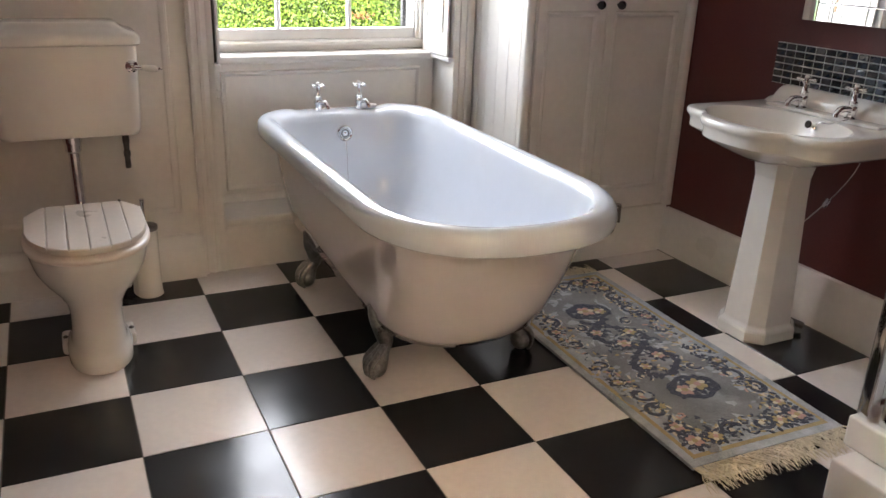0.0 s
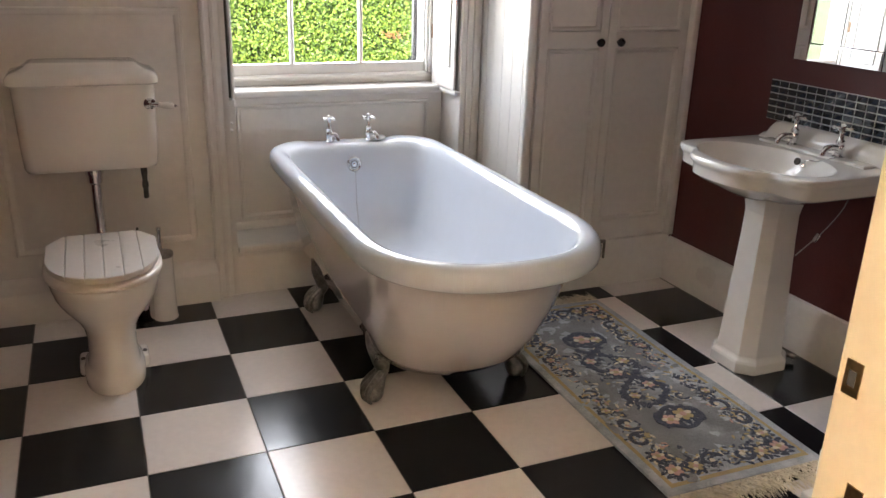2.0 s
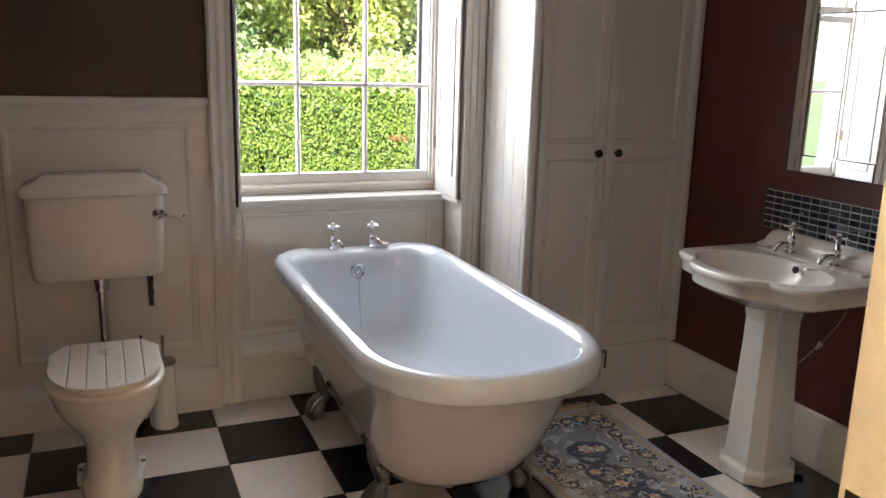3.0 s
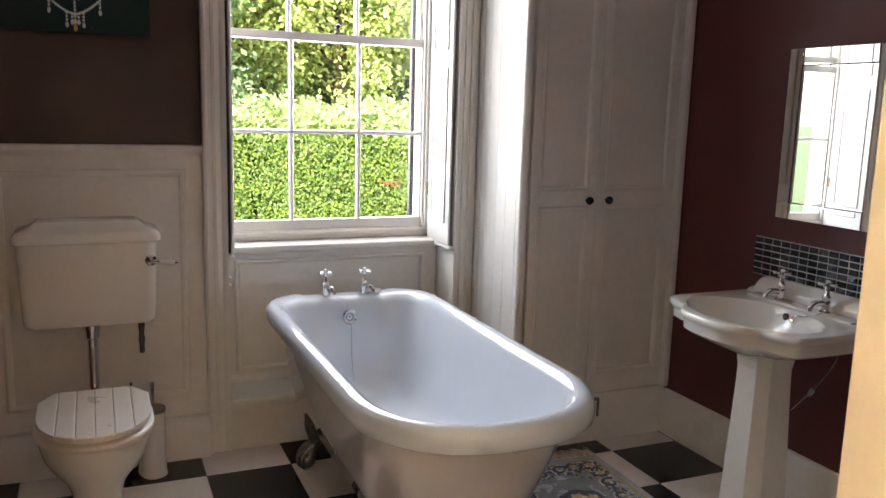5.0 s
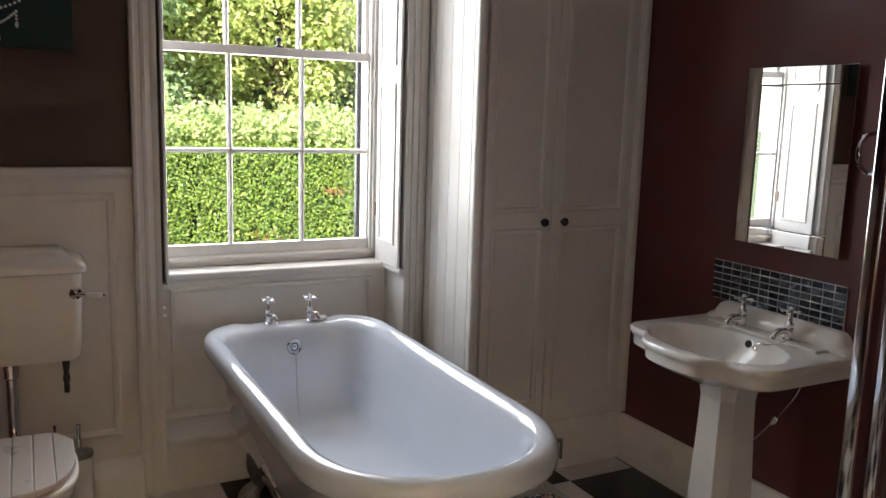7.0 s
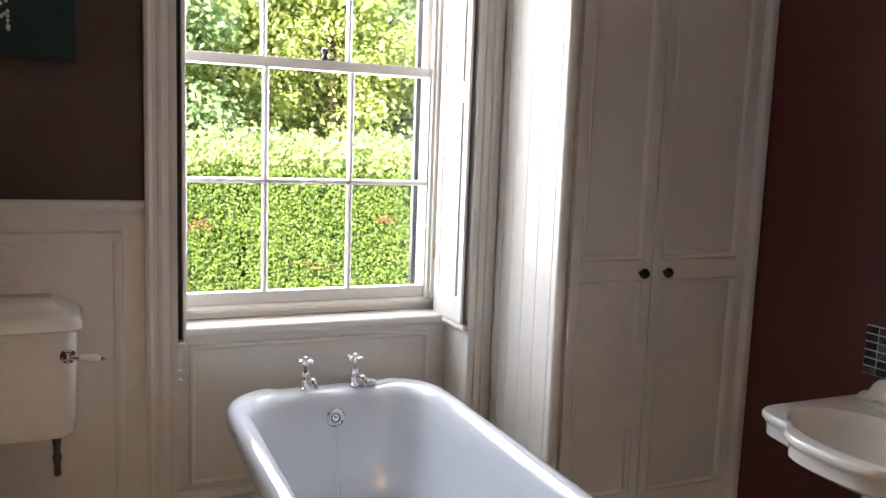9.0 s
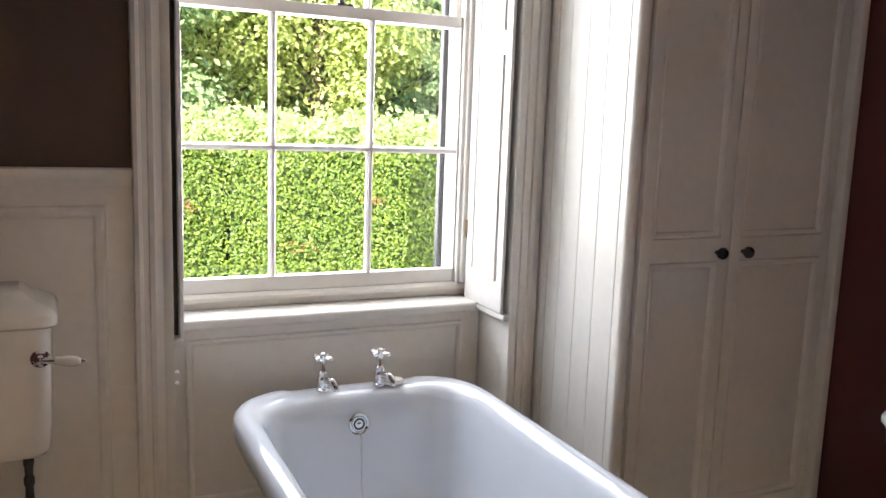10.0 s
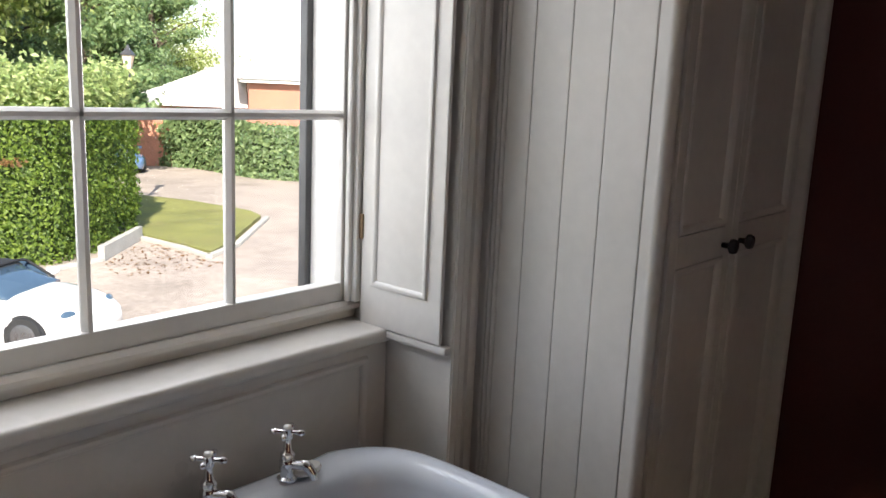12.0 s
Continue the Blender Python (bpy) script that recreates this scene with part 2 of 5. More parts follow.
floor = setting("floor", box(-2.1, RX + 0.2, -4.6, 0.9, -0.12, -0.004), GROUT, "black and white chequered tiled floor with thin grout lines", category="floor")
# window wall in pieces round the opening
OX0, OX1 = 0.13, 1.135
wall_north = setting("wall_north", box(-2.1, OX0 - 0.02, WY, 1.015, 0, TOP), MAROON_BACKLIT, "maroon wall, tinted browner for its backlit shade, above white wainscot panelling")
box_bm = box(OX1 + 0.02, RX + 0.25, WY, 1.015, 0, TOP)
box(OX0 - 0.02, OX1 + 0.02, 0.774, 1.015, 0, 0.80, bm=box_bm)
box(OX0 - 0.02, OX1 + 0.02, WY, 1.015, 2.62, TOP, bm=box_bm)
setting("wall_north_window", box_bm, WHITE, "white painted masonry round the window recess")
setting("wall_east", box(RX, RX + 0.25, -4.6, WY, 0, TOP), MAROON, "dark maroon painted wall behind the washbasin")
setting("wall_west", box(-2.1, -1.9, -4.6, WY, 0, TOP), MAROON, "dark maroon painted side wall")
ws = box(0.40, RX, -2.45, -2.185, 0, TOP)
box(-1.9, -0.62, -2.45, -2.185, 0, TOP, bm=ws)
box(-0.62, 0.40, -2.45, -2.185, 2.07, TOP, bm=ws)
setting("wall_south", ws, MAROON, "dark maroon wall with the doorway to the hall")
setting("wall_hall", box(-1.9, RX, -4.6, -4.4, 0, TOP), HALL, "plain cream wall at the end of the hall")
for side, xx in (("west", (-1.9, -1.5)), ("east", (1.3, RX))):
    setting("wall_hall_" + side, box(xx[0], xx[1], -4.4, -2.45, 0, TOP), HALL, "plain cream side wall of the hall")
setting("ceiling", box(-2.1, RX + 0.25, -4.6, 1.05, TOP, TOP + 0.15), CEIL, "plain white painted ceiling", category="ceiling")

door_frame = thing("door_frame", "cream painted door lining with brass strike plates", "door frame", kind="structure")
lin = box(0.38, 0.40, -2.46, -2.182, 0, 2.07, 0.004)
part("jamb", lin, CREAM, door_frame)
part("jamb", box(-0.62, -0.60, -2.46, -2.182, 0, 2.07, 0.004), CREAM, door_frame)
part("lintel", box(-0.60, 0.38, -2.46, -2.182, 2.05, 2.07), CREAM, door_frame)
for zz, yy, hh in ((0.962, -2.203, 0.021), (0.808, -2.236, 0.033)):
    pl = box(0.3785, 0.3805, yy - 0.011, yy + 0.011, zz - hh, zz + hh, 0.0006)
    plate = part("strike_plate", pl, BRASS, door_frame, "aged brass strike plate")
    part("strike_hole", box(0.3780, 0.3787, yy - 0.005, yy + 0.005, zz - hh * 0.45, zz + hh * 0.45), DARKGAP, plate, "dark latch hole")

# wainscot on the window wall, with dado rail, panels and skirting
wainscot = thing("wainscot", "white painted wainscot panelling with raised mouldings and dado rail", "wainscot", kind="structure")
part("board", box(-1.9, 0.045, WY - 0.012, WY - 0.0005, 0, 1.235, 0), WHITE, wainscot)
DADO = ((0, 0), (0.012, 0), (0.016, 0.010), (0.026, 0.016), (0.034, 0.022), (0.036, 0.03), (0.036, 0.042), (0.03, 0.046), (0, 0.046))
part("dado_rail", moulding(DADO, (-1.9, WY - 0.001, 1.232), (0.045, WY - 0.001, 1.232), (0, -1, 0)), WHITE, wainscot, smooth=True)
for px0, px1 in ((-0.70, -0.025), (-1.45, -0.78)):
    part("panel_moulding", panel_frame(px0, px1, 0.255, 1.185, WY - 0.012, 0.016, 0.03), WHITE, wainscot, smooth=True)
    part("panel", box(px0 + 0.03, px1 - 0.03, WY - 0.014, WY - 0.0125, 0.285, 1.155), WHITE, wainscot)
part("baseboard", moulding(((0, 0), (0.078, 0), (0.078, 0.118), (0.074, 0.126), (0.062, 0.136), (0.052, 0.150), (0.040, 0.160), (0.03, 0.166), (0, 0.168)), (-1.9, WY - 0.002, 0), (0.040, WY - 0.002, 0), (0, -1, 0)), WHITE, wainscot, smooth=True)

# reeded architraves on both sides of the opening
REEDS_L = ((0, 0), (0, 0.052), (0.010, 0.058), (0.018, 0.054), (0.020, 0.040), (0.034, 0.040), (0.036, 0.046), (0.048, 0.049), (0.054, 0.043), (0.068, 0.040), (0.074, 0.045), (0.090, 0.047), (0.092, 0))
REEDS_R = ((0, 0), (0, 0.034), (0.014, 0.036), (0.017, 0.028), (0.028, 0.026), (0.032, 0.033), (0.044, 0.034), (0.047, 0.026), (0.058, 0.026), (0.062, 0.034), (0.074, 0.036), (0.078, 0.028), (0.096, 0.028), (0.104, 0.020), (0.104, 0))
for prof, x0, lab in ((REEDS_L, 0.038, "left"), (REEDS_R, OX1 - 0.003, "right")):
    arch = moulding([(v, u) for u, v in prof], (x0, WY - 0.001, 0), (x0, WY - 0.001, 2.66), (0, -1, 0), (1, 0, 0))
    tagged(part("architrave", arch, WHITE, None, "", True), "white painted reeded architrave beside the window recess", "architrave", "architraves", "structure")

# recess under the window: plinth, ledge, back panel, reveals
recess = thing("window_recess", "white panelled recess below the window with plinth ledge", "panelling", kind="structure")
part("plinth", box(OX0, OX1, 0.552, 0.772, 0, 0.198), WHITE, recess)
part("plinth_moulding", moulding(((0, 0), (0.006, 0.001), (0.008, 0.010), (0.012, 0.016), (0.020, 0.020), (0.022, 0.027), (0, 0.027)), (OX0, 0.553, 0.170), (OX1, 0.553, 0.170), (0, -1, 0)), WHITE, recess, smooth=True)
part("ledge", box(OX0, OX1, 0.524, 0.757, 0.1985, 0.225, 0.009, seg=3), WHITE, recess)
part("back_panel", box(OX0 + 0.005, OX1 - 0.005, 0.758, 0.7735, 0.2285, 0.802), WHITE, recess)
part("panel_moulding", panel_frame(0.185, 1.065, 0.275, 0.775, 0.758, 0.014, 0.02), WHITE, recess, smooth=True)
part("toe_moulding", moulding(((0, 0), (0.02, 0), (0.018, 0.012), (0.008, 0.026), (0, 0.03)), (OX0 + 0.005, 0.758, 0.2285), (OX1 - 0.005, 0.758, 0.2285), (0, -1, 0)), WHITE, recess, smooth=True)
for x0, x1 in ((OX0 - 0.019, OX0), (OX1, OX1 + 0.019)):
    part("reveal", box(x0, x1, 0.551, 0.93, 0, 2.62), WHITE, recess)
for x0, x1 in ((OX0, OX0 + 0.026), (OX1 - 0.026, OX1)):
    part("shutter_ledge", box(x0, x1, 0.555, 0.775, 0.812, 0.832, 0.006), WHITE, recess)

for zz in (0.735, 0.705):
    part("hook", lathe(((0.006, 0), (0.004, 0.006), (0.007, 0.012), (0.003, 0.016)), 10, Matrix.Translation((OX0, 0.585, zz)) @ pose(0, 0, 0, 0, 90)), CERAMIC, recess, "small white hook", True)

# ---- the sash window ----
window = thing("window_1", "white sash window with three by two panes in each sash", "window", kind="structure")
SX0, SX1 = 0.162, 1.078      # clear glass width
BARS = (0.462, 0.776)
part("window_board", box(OX0 + 0.001, OX1 - 0.001, 0.738, 0.90, 0.803, 0.836, 0.012, seg=3), WHITE, window, smooth=True)
part("frame_sill", box(0.135, 1.13, 0.868, 1.0, 0.837, 0.884, 0.004), WHITE, window)
part("staff_bead", moulding(((0, 0), (0.016, 0), (0.018, 0.012), (0.010, 0.022), (0, 0.022)), (0.135, 0.868, 0.862), (1.13, 0.868, 0.862), (0, -1, 0)), WHITE, window, smooth=True)
for x0, x1 in ((0.132, 0.146), (1.095, 1.132)):
    part("box_frame", box(x0, x1, 0.832, 1.0, 0.884, 2.62, 0.004), WHITE, window)
    part("parting_bead", box(x0 - 0.004 if x0 < 0.5 else x0 - 0.012, x1 + 0.010 if x0 < 0.5 else x1 - 0.004, 0.846, 0.862, 0.884, 2.62, 0.005), WHITE, window)


def sash(parent_name, y0, y1, z0, z1, bottom, top):
    s = part(parent_name, box(SX0 - 0.03, SX0, y0, y1, z0, z1, 0.003), WHITE, window)
    part("stile", box(SX1, SX1 + 0.03, y0, y1, z0, z1, 0.003), WHITE, s)
    part("rail", box(SX0, SX1, y0, y1, z0, z0 + bottom, 0.003), WHITE, s)
    part("rail", box(SX0, SX1, y0, y1, z1 - top, z1, 0.003), WHITE, s)
    zm = (z0 + bottom + z1 - top) / 2
    prof = ((-0.011, 0.004), (-0.011, -0.004), (-0.004, -0.016), (0.004, -0.016), (0.011, -0.004), (0.011, 0.004), (0.005, 0.014), (-0.005, 0.014))
    ym = (y0 + y1) / 2
    for bx in BARS:
        part("glazing_bar", moulding(prof, (bx, ym, z0 + bottom), (bx, ym, z1 - top), (1, 0, 0), (0, 1, 0)), WHITE, s)
    part("glazing_bar", moulding([(v, u) for u, v in prof], (SX0, ym, zm), (SX1, ym, zm), (0, 1, 0), (0, 0, 1)), WHITE, s)
    xs = (SX0, *BARS, SX1)
    for a, b in zip(xs, xs[1:]):
        for c, d in ((z0 + bottom, zm), (zm, z1 - top)):
            g = part("pane", box(a + 0.002, b - 0.002, ym - 0.0015, ym + 0.0015, c + 0.002, d - 0.002), PANE, s, "clear glass pane")
            g.visible_shadow = False
    return s


sash("lower_sash", 0.866, 0.904, 0.884, 1.762, 0.045, 0.036)
sash("upper_sash", 0.910, 0.948, 1.728, 2.60, 0.036, 0.045)
catch = lathe(((0.004, 0), (0.012, 0.001), (0.012, 0.006), (0.006, 0.010), (0.006, 0.016), (0.011, 0.022), (0.010, 0.030), (0.003, 0.034)), 14, pose(0.675, 0.884, 1.762) @ Matrix.Scale(1.35, 4))
box(0.66, 0.712, 0.878, 0.890, 1.762, 1.770, 0.002, bm=catch)
part("sash_catch", catch, DULL, window, "small dark metal sash catch", True)
# outer masonry reveal and frame edge
part("outer_sill", box(0.05, 1.2, 1.0165, 1.09, 0.76, 0.846, 0.01), RENDER, window)
part("outer_edge", box(1.079, 1.15, 1.0005, 1.028, 0.85, 2.62, 0.003), SLATE_EDGE, window, "dark edge of the outer frame")


def shutter(x, face):
    """a folded shutter leaf against the reveal; face: the side, +1 or -1, to which its panels look"""
    t = 0.011
    x0, x1 = sorted((x, x - face * t))
    s = part("shutter", box(x0, x1, 0.572, 0.828, 0.834, 2.60, 0.003), WHITE, window, "folded panelled shutter leaf, worn paint")
    for z0, z1 in ((0.93, 1.63), (1.70, 2.52)):
        bm = panel_frame(0.612, 0.790, z0, z1, 0, 0.007, 0.016)
        for v in bm.verts:
            v.co = Vector((x - face * v.co.y, v.co.x, v.co.z))
        part("shutter_panel", bm, WHITE, s, smooth=True)
    # dark strip set into the slit, painting the shade behind the leaf
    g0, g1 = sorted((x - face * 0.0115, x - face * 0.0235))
    part("gap_shade", box(g0, g1, 0.600, 0.826, 0.834, 2.60), DARKGAP, s, "dark strip painted as the shade behind the leaf")
    if face < 0:
        chip = loft([[Vector((x - 0.0012, 0.618, 0.945)), Vector((x - 0.0012, 0.628, 0.945)), Vector((x - 0.0012, 0.626, 0.975)), Vector((x - 0.0012, 0.6225, 0.99))], [Vector((x + 0.001, 0.618, 0.945)), Vector((x + 0.001, 0.628, 0.945)), Vector((x + 0.001, 0.626, 0.975)), Vector((x + 0.001, 0.6225, 0.99))]])
        part("paint_chip", chip, BARE, s, "bare wood where paint has chipped")
    for zz in (1.07, 2.1):
        h = box(x - 0.003 if face > 0 else x - 0.004, x + 0.004 if face > 0 else x + 0.003, 0.822, 0.834, zz - 0.03, zz + 0.03, 0.001)
        part("hinge", h, BARE, s, "small rusty brown hinge")
    return s


shutter(OX1 - 0.028, -1)
shutter(OX0 + 0.028, 1)

# ---- built-in cupboard ----
cup = thing("cupboard", "tall white built-in cupboard with panelled double doors and beadboard side", "cupboard")
part("carcass", box(1.262, RX - 0.002, CY + 0.028, WY - 0.04, 0.22, 2.9), WHITE, cup)
part("plinth", moulding(((0, 0), (0.022, 0), (0.022, 0.172), (0.019, 0.180), (0.019, 0.188), (0.014, 0.198), (0.010, 0.214), (0, 0.218)), (1.238, CY + 0.012, 0), (RX - 0.002, CY + 0.012, 0), (0, -1, 0)), WHITE, cup, smooth=True)
part("plinth_side", box(1.238, 1.262, CY + 0.014, WY - 0.04, 0, 0.218), WHITE, cup)
side_y = (0.176, 0.272, 0.362, 0.453, 0.576)
for a, b in zip(side_y, side_y[1:]):
    part("side_board", box(1.236, 1.261, a + 0.0008, b - 0.0008, 0.2185, 2.9, 0.0022), WHITE, cup)
post = lathe(((0.0205, 0.2185), (0.0205, 2.9)), 20, pose(1.256, 0.151, 0))
part("corner_post", box(1.236, 1.256, 0.150, 0.1735, 0.2185, 2.9, bm=post), WHITE, cup, smooth=True)


def cupboard_door(x0, x1, knob_x):
    d = part("door", box(x0, x1, CY + 0.010, CY + 0.026, 0.223, 2.86), WHITE, cup)
    st = 0.036
    yb, yf = CY + 0.0098, CY
    for a, b in ((x0, x0 + st), (x1 - st, x1)):
        part("stile", box(a, b, yf, yb, 0.223, 2.86, 0.002), WHITE, d)
    for a, b in ((0.223, 0.312), (1.058, 1.124), (2.78, 2.86)):
        part("rail", box(x0 + st, x1 - st, yf, yb, a, b), WHITE, d)
    for a, b in ((0.312, 1.058), (1.124, 2.78)):
        part("panel_moulding", panel_frame(x0 + st, x1 - st, a, b, yb, 0.013, 0.020), WHITE, d, smooth=True)
    k = lathe(((0.006, 0), (0.007, 0.012), (0.010, 0.016), (0.0165, 0.020), (0.0175, 0.027), (0.0145, 0.033), (0.006, 0.036)), 20, pose(knob_x, yf, 1.083, 90))
    part("knob", k, KNOB, d, "round black knob", True)


cupboard_door(1.2795, 1.594, 1.548)
cupboard_door(1.5985, RX - 0.036, 1.645)
part("edge_strip", box(RX - 0.034, RX - 0.002, CY - 0.030, CY + 0.027, 0.2185, 2.9, 0.008, seg=3), WHITE, cup, smooth=True)

for k in range(3):
    part("corner_reed", tube(((1.2352, 0.546 - 0.013 * k, 0.2185), (1.2352, 0.546 - 0.013 * k, 2.66)), 0.0055, 10), WHITE, cup, smooth=True)

# skirting on the maroon wall
skirting = moulding(((0, 0), (0.024, 0), (0.024, 0.162), (0.020, 0.170), (0.020, 0.178), (0.014, 0.188), (0.010, 0.202), (0, 0.207)), (RX - 0.0005, -1.47, 0), (RX - 0.0005, CY - 0.011, 0), (-1, 0, 0))
tagged(part("baseboard", skirting, WHITE, None, "", True), "tall white painted skirting board on the maroon wall", "skirting board", "", "structure")

# ---- roll-top bath ----
TX = 0.647


def tub_ring(hw, yf, yn, z, n=72):
    """outline of the bath at one height: round near end, squarer tap end"""
    pts = []
    near, far = hw * 1.06, hw * 0.78
    for i in range(n):
        a = 2 * math.pi * i / n
        c, s = math.cos(a), math.sin(a)
        if s < 0:
            e = 2 / 2.3
            x, y = math.copysign(abs(c) ** e, c) * hw, (yn + near) + math.copysign(abs(s) ** e, s) * near
        else:
            e = 2 / 3.3
            x, y = math.copysign(abs(c) ** e, c) * hw, (yf - far) + abs(s) ** e * far
        dip = 0.0
        if z > 0.575 and y > 0.5:
            dip = 0.010 * max(0, min(1, (0.215 - abs(x)) / 0.04))
        pts.append(Vector((x, y, z - dip)))
    return pts


bath = thing("bath", "white enamel roll-top bath on clawed feet below the window", "bathtub", at=(TX, 0, 0))
TUB = ((0.10, 0.28, -0.36, 0.134), (0.19, 0.46, -0.58, 0.136), (0.236, 0.53, -0.685, 0.154), (0.264, 0.562, -0.752, 0.205), (0.286, 0.583, -0.81, 0.29), (0.307, 0.603, -0.868, 0.40), (0.321, 0.62, -0.912, 0.50), (0.330, 0.632, -0.940, 0.560),
       (0.356, 0.664, -0.984, 0.563), (0.376, 0.686, -1.014, 0.564), (0.380, 0.690, -1.019, 0.569), (0.382, 0.692, -1.022, 0.588), (0.381, 0.691, -1.021, 0.606), (0.376, 0.687, -1.015, 0.621), (0.364, 0.677, -1.003, 0.631), (0.352, 0.664, -0.990, 0.635), (0.338, 0.646, -0.976, 0.634),
       (0.323, 0.606, -0.960, 0.627), (0.312, 0.590, -0.948, 0.612), (0.305, 0.581, -0.938, 0.592), (0.296, 0.571, -0.916, 0.54), (0.281, 0.558, -0.870, 0.45), (0.258, 0.545, -0.80, 0.36), (0.238, 0.525, -0.725, 0.285), (0.204, 0.485, -0.635, 0.225), (0.15, 0.40, -0.5, 0.20), (0.06, 0.2, -0.3, 0.192))
tub = loft([tub_ring(*r) for r in TUB[8:]], caps=False)
tub.verts.ensure_lookup_table()
tub.faces.new(tub.verts[-72:])
loft([tub_ring(*r) for r in (TUB[7], TUB[8])], caps=False, bm=tub)
part("body", tub, ENAMEL, bath, "white enamel bowl with rolled rim", "all")
skirt = loft([tub_ring(*r) for r in TUB[:8]], caps=False)
skirt.verts.ensure_lookup_table()
skirt.faces.new(skirt.verts[:72][::-1])
part("skirt", skirt, BATHSIDE, bath, "very glossy pale lilac-white outer side", "all")


def claw_foot(sx, y, toe):
    """sx: side of the bath; toe: lean along it"""
    f = part("foot", tube(smooth_path(((sx * 0.268, y, 0.245), (sx * 0.262, y, 0.215), (sx * 0.250, y + toe * 0.01, 0.182), (sx * 0.236, y + toe * 0.015, 0.148), (sx * 0.228, y + toe * 0.02, 0.108), (sx * 0.246, y + toe * 0.03, 0.072), (sx * 0.256, y + toe * 0.03, 0.040)), 5),
                          [0.006 + 0.022 * math.sin(min(1, k / 14) * 1.57) - 0.008 * math.exp(-((k - 22) / 3) ** 2) for k in range(31)], 14), PEWTER, bath, "aged pewter claw and ball foot", True)
    ball = lathe([(0.033 * math.sin(math.pi * k / 10) + 0.001, 0.036 - 0.036 * math.cos(math.pi * k / 10)) for k in range(11)], 16, Matrix.Translation((sx * 0.262, y + toe * 0.03, 0.0)))
    part("ball", ball, PEWTER, f, smooth=True)
    for k in (-1, 0, 1):
        dy = k * 0.021
        out = 0.284 if k == 0 else 0.276
        claw = tube(smooth_path(((sx * 0.228, y + toe * 0.02 + dy * 0.5, 0.112), (sx * 0.263, y + toe * 0.03 + dy, 0.088), (sx * (out + 0.012), y + toe * 0.03 + dy * 1.2, 0.056), (sx * (out + 0.012), y + toe * 0.03 + dy * 1.15, 0.022), (sx * out, y + toe * 0.03 + dy, 0.004)), 4), [0.011] * 9 + [0.010, 0.009, 0.008, 0.008, 0.007, 0.006, 0.005, 0.004], 8)
        part("claw", claw, PEWTER, f, smooth=True)
    for k in (-1, 1):
        w = tube(smooth_path(((sx * 0.270, y, 0.238), (sx * 0.262, y + k * 0.024, 0.215), (sx * 0.248, y + k * 0.040, 0.188), (sx * 0.226, y + k * 0.036, 0.160)), 5), [0.005] + [0.010] * 13 + [0.007, 0.004], 8)
        part("scroll", w, PEWTER, f, smooth=True)


for sx in (-1, 1):
    claw_foot(sx, -0.468, -1)
    claw_foot(sx, 0.245, 1)


def tap(parent, m, reach=0.075, scale=1.0, spin=0):
    """a pillar tap with a crosshead; the spout looks along -y of m"""
    t = part("tap", lathe(((0.021, 0), (0.021, 0.004), (0.015, 0.008), (0.014, 0.020), (0.017, 0.026), (0.017, 0.040), (0.013, 0.045), (0.015, 0.050), (0.015, 0.056), (0.009, 0.062), (0.0075, 0.085), (0.011, 0.088), (0.011, 0.094), (0.007, 0.097)), 20), CHROME, parent, "chrome pillar tap with crosshead", True)
    t.matrix_parent_inverse = parent.matrix_world.inverted()
    t.matrix_basis = m @ Matrix.Scale(scale, 4)
    sp = tube(smooth_path(((0, -0.008, 0.032), (0, -0.035, 0.036), (0, -reach * 0.8, 0.034), (0, -reach, 0.022), (0, -reach - 0.003, 0.010)), 5), [0.011] * 12 + [0.010] * 9, 12)
    part("spout", sp, CHROME, t, smooth=True)
    h = bmesh.new()
    for k in range(4):
        a = math.pi / 2 * k + spin
        d = Vector((math.cos(a), math.sin(a), 0))
        tube([d * r + Vector((0, 0, 0.101)) for r in (0.004, 0.022, 0.024, 0.032, 0.034, 0.036)], [0.0042, 0.0042, 0.0066, 0.0066, 0.005, 0.002], 8, h)
    lathe(((0.002, 0.092), (0.010, 0.094), (0.010, 0.108), (0.004, 0.110)), 12, None, h)
    part("crosshead", h, CHROME, t, smooth=True)
    part("index", lathe(((0.007, 0.108), (0.0085, 0.111), (0.007, 0.115), (0.002, 0.117)), 12), CERAMIC, t, "small white ceramic index", True)
    return t


tap(bath, Matrix.Translation((0.558, 0.640, 0.6245)) @ pose(0, 0, 0, 0, 0, 25), 0.055, 0.98, 0.2)
tap(bath, Matrix.Translation((0.735, 0.636, 0.6245)) @ pose(0, 0, 0, 0, 0, 25), 0.055, 0.98, 0.2)
waste = lathe(((0.010, -0.008), (0.032, -0.004), (0.033, 0.004), (0.029, 0.008), (0.024, 0.006), (0.022, 0.003), (0.006, 0.003), (0.005, 0.010), (0.002, 0.011)), 24, Matrix.Translation((0.0, 0.566, 0.535)) @ pose(0, 0, 0, 84))
overflow = part("overflow", waste, CHROME, bath, "round chrome overflow with chain", True)
part("overflow_slot", lathe(((0.0125, 0.004), (0.0135, 0.0068), (0.0165, 0.0068), (0.0175, 0.004)), 24, Matrix.Translation((0.0, 0.566, 0.535)) @ pose(0, 0, 0, 84), caps=False), DARKGAP, overflow, "dark slot of the overflow", True)
chain = bmesh.new()
for k in range(48):
    z = 0.505 - k * 0.0052
    yy = 0.560 - 0.004 - max(0, (0.50 - z)) * 0.10 - 0.35 * max(0, 0.36 - z) ** 1.2
    bmesh.ops.create_icosphere(chain, subdivisions=1, radius=0.0029, matrix=Matrix.Translation((0.004, yy, z)))
part("chain", chain, CHROME, bath, "thin bead chain")
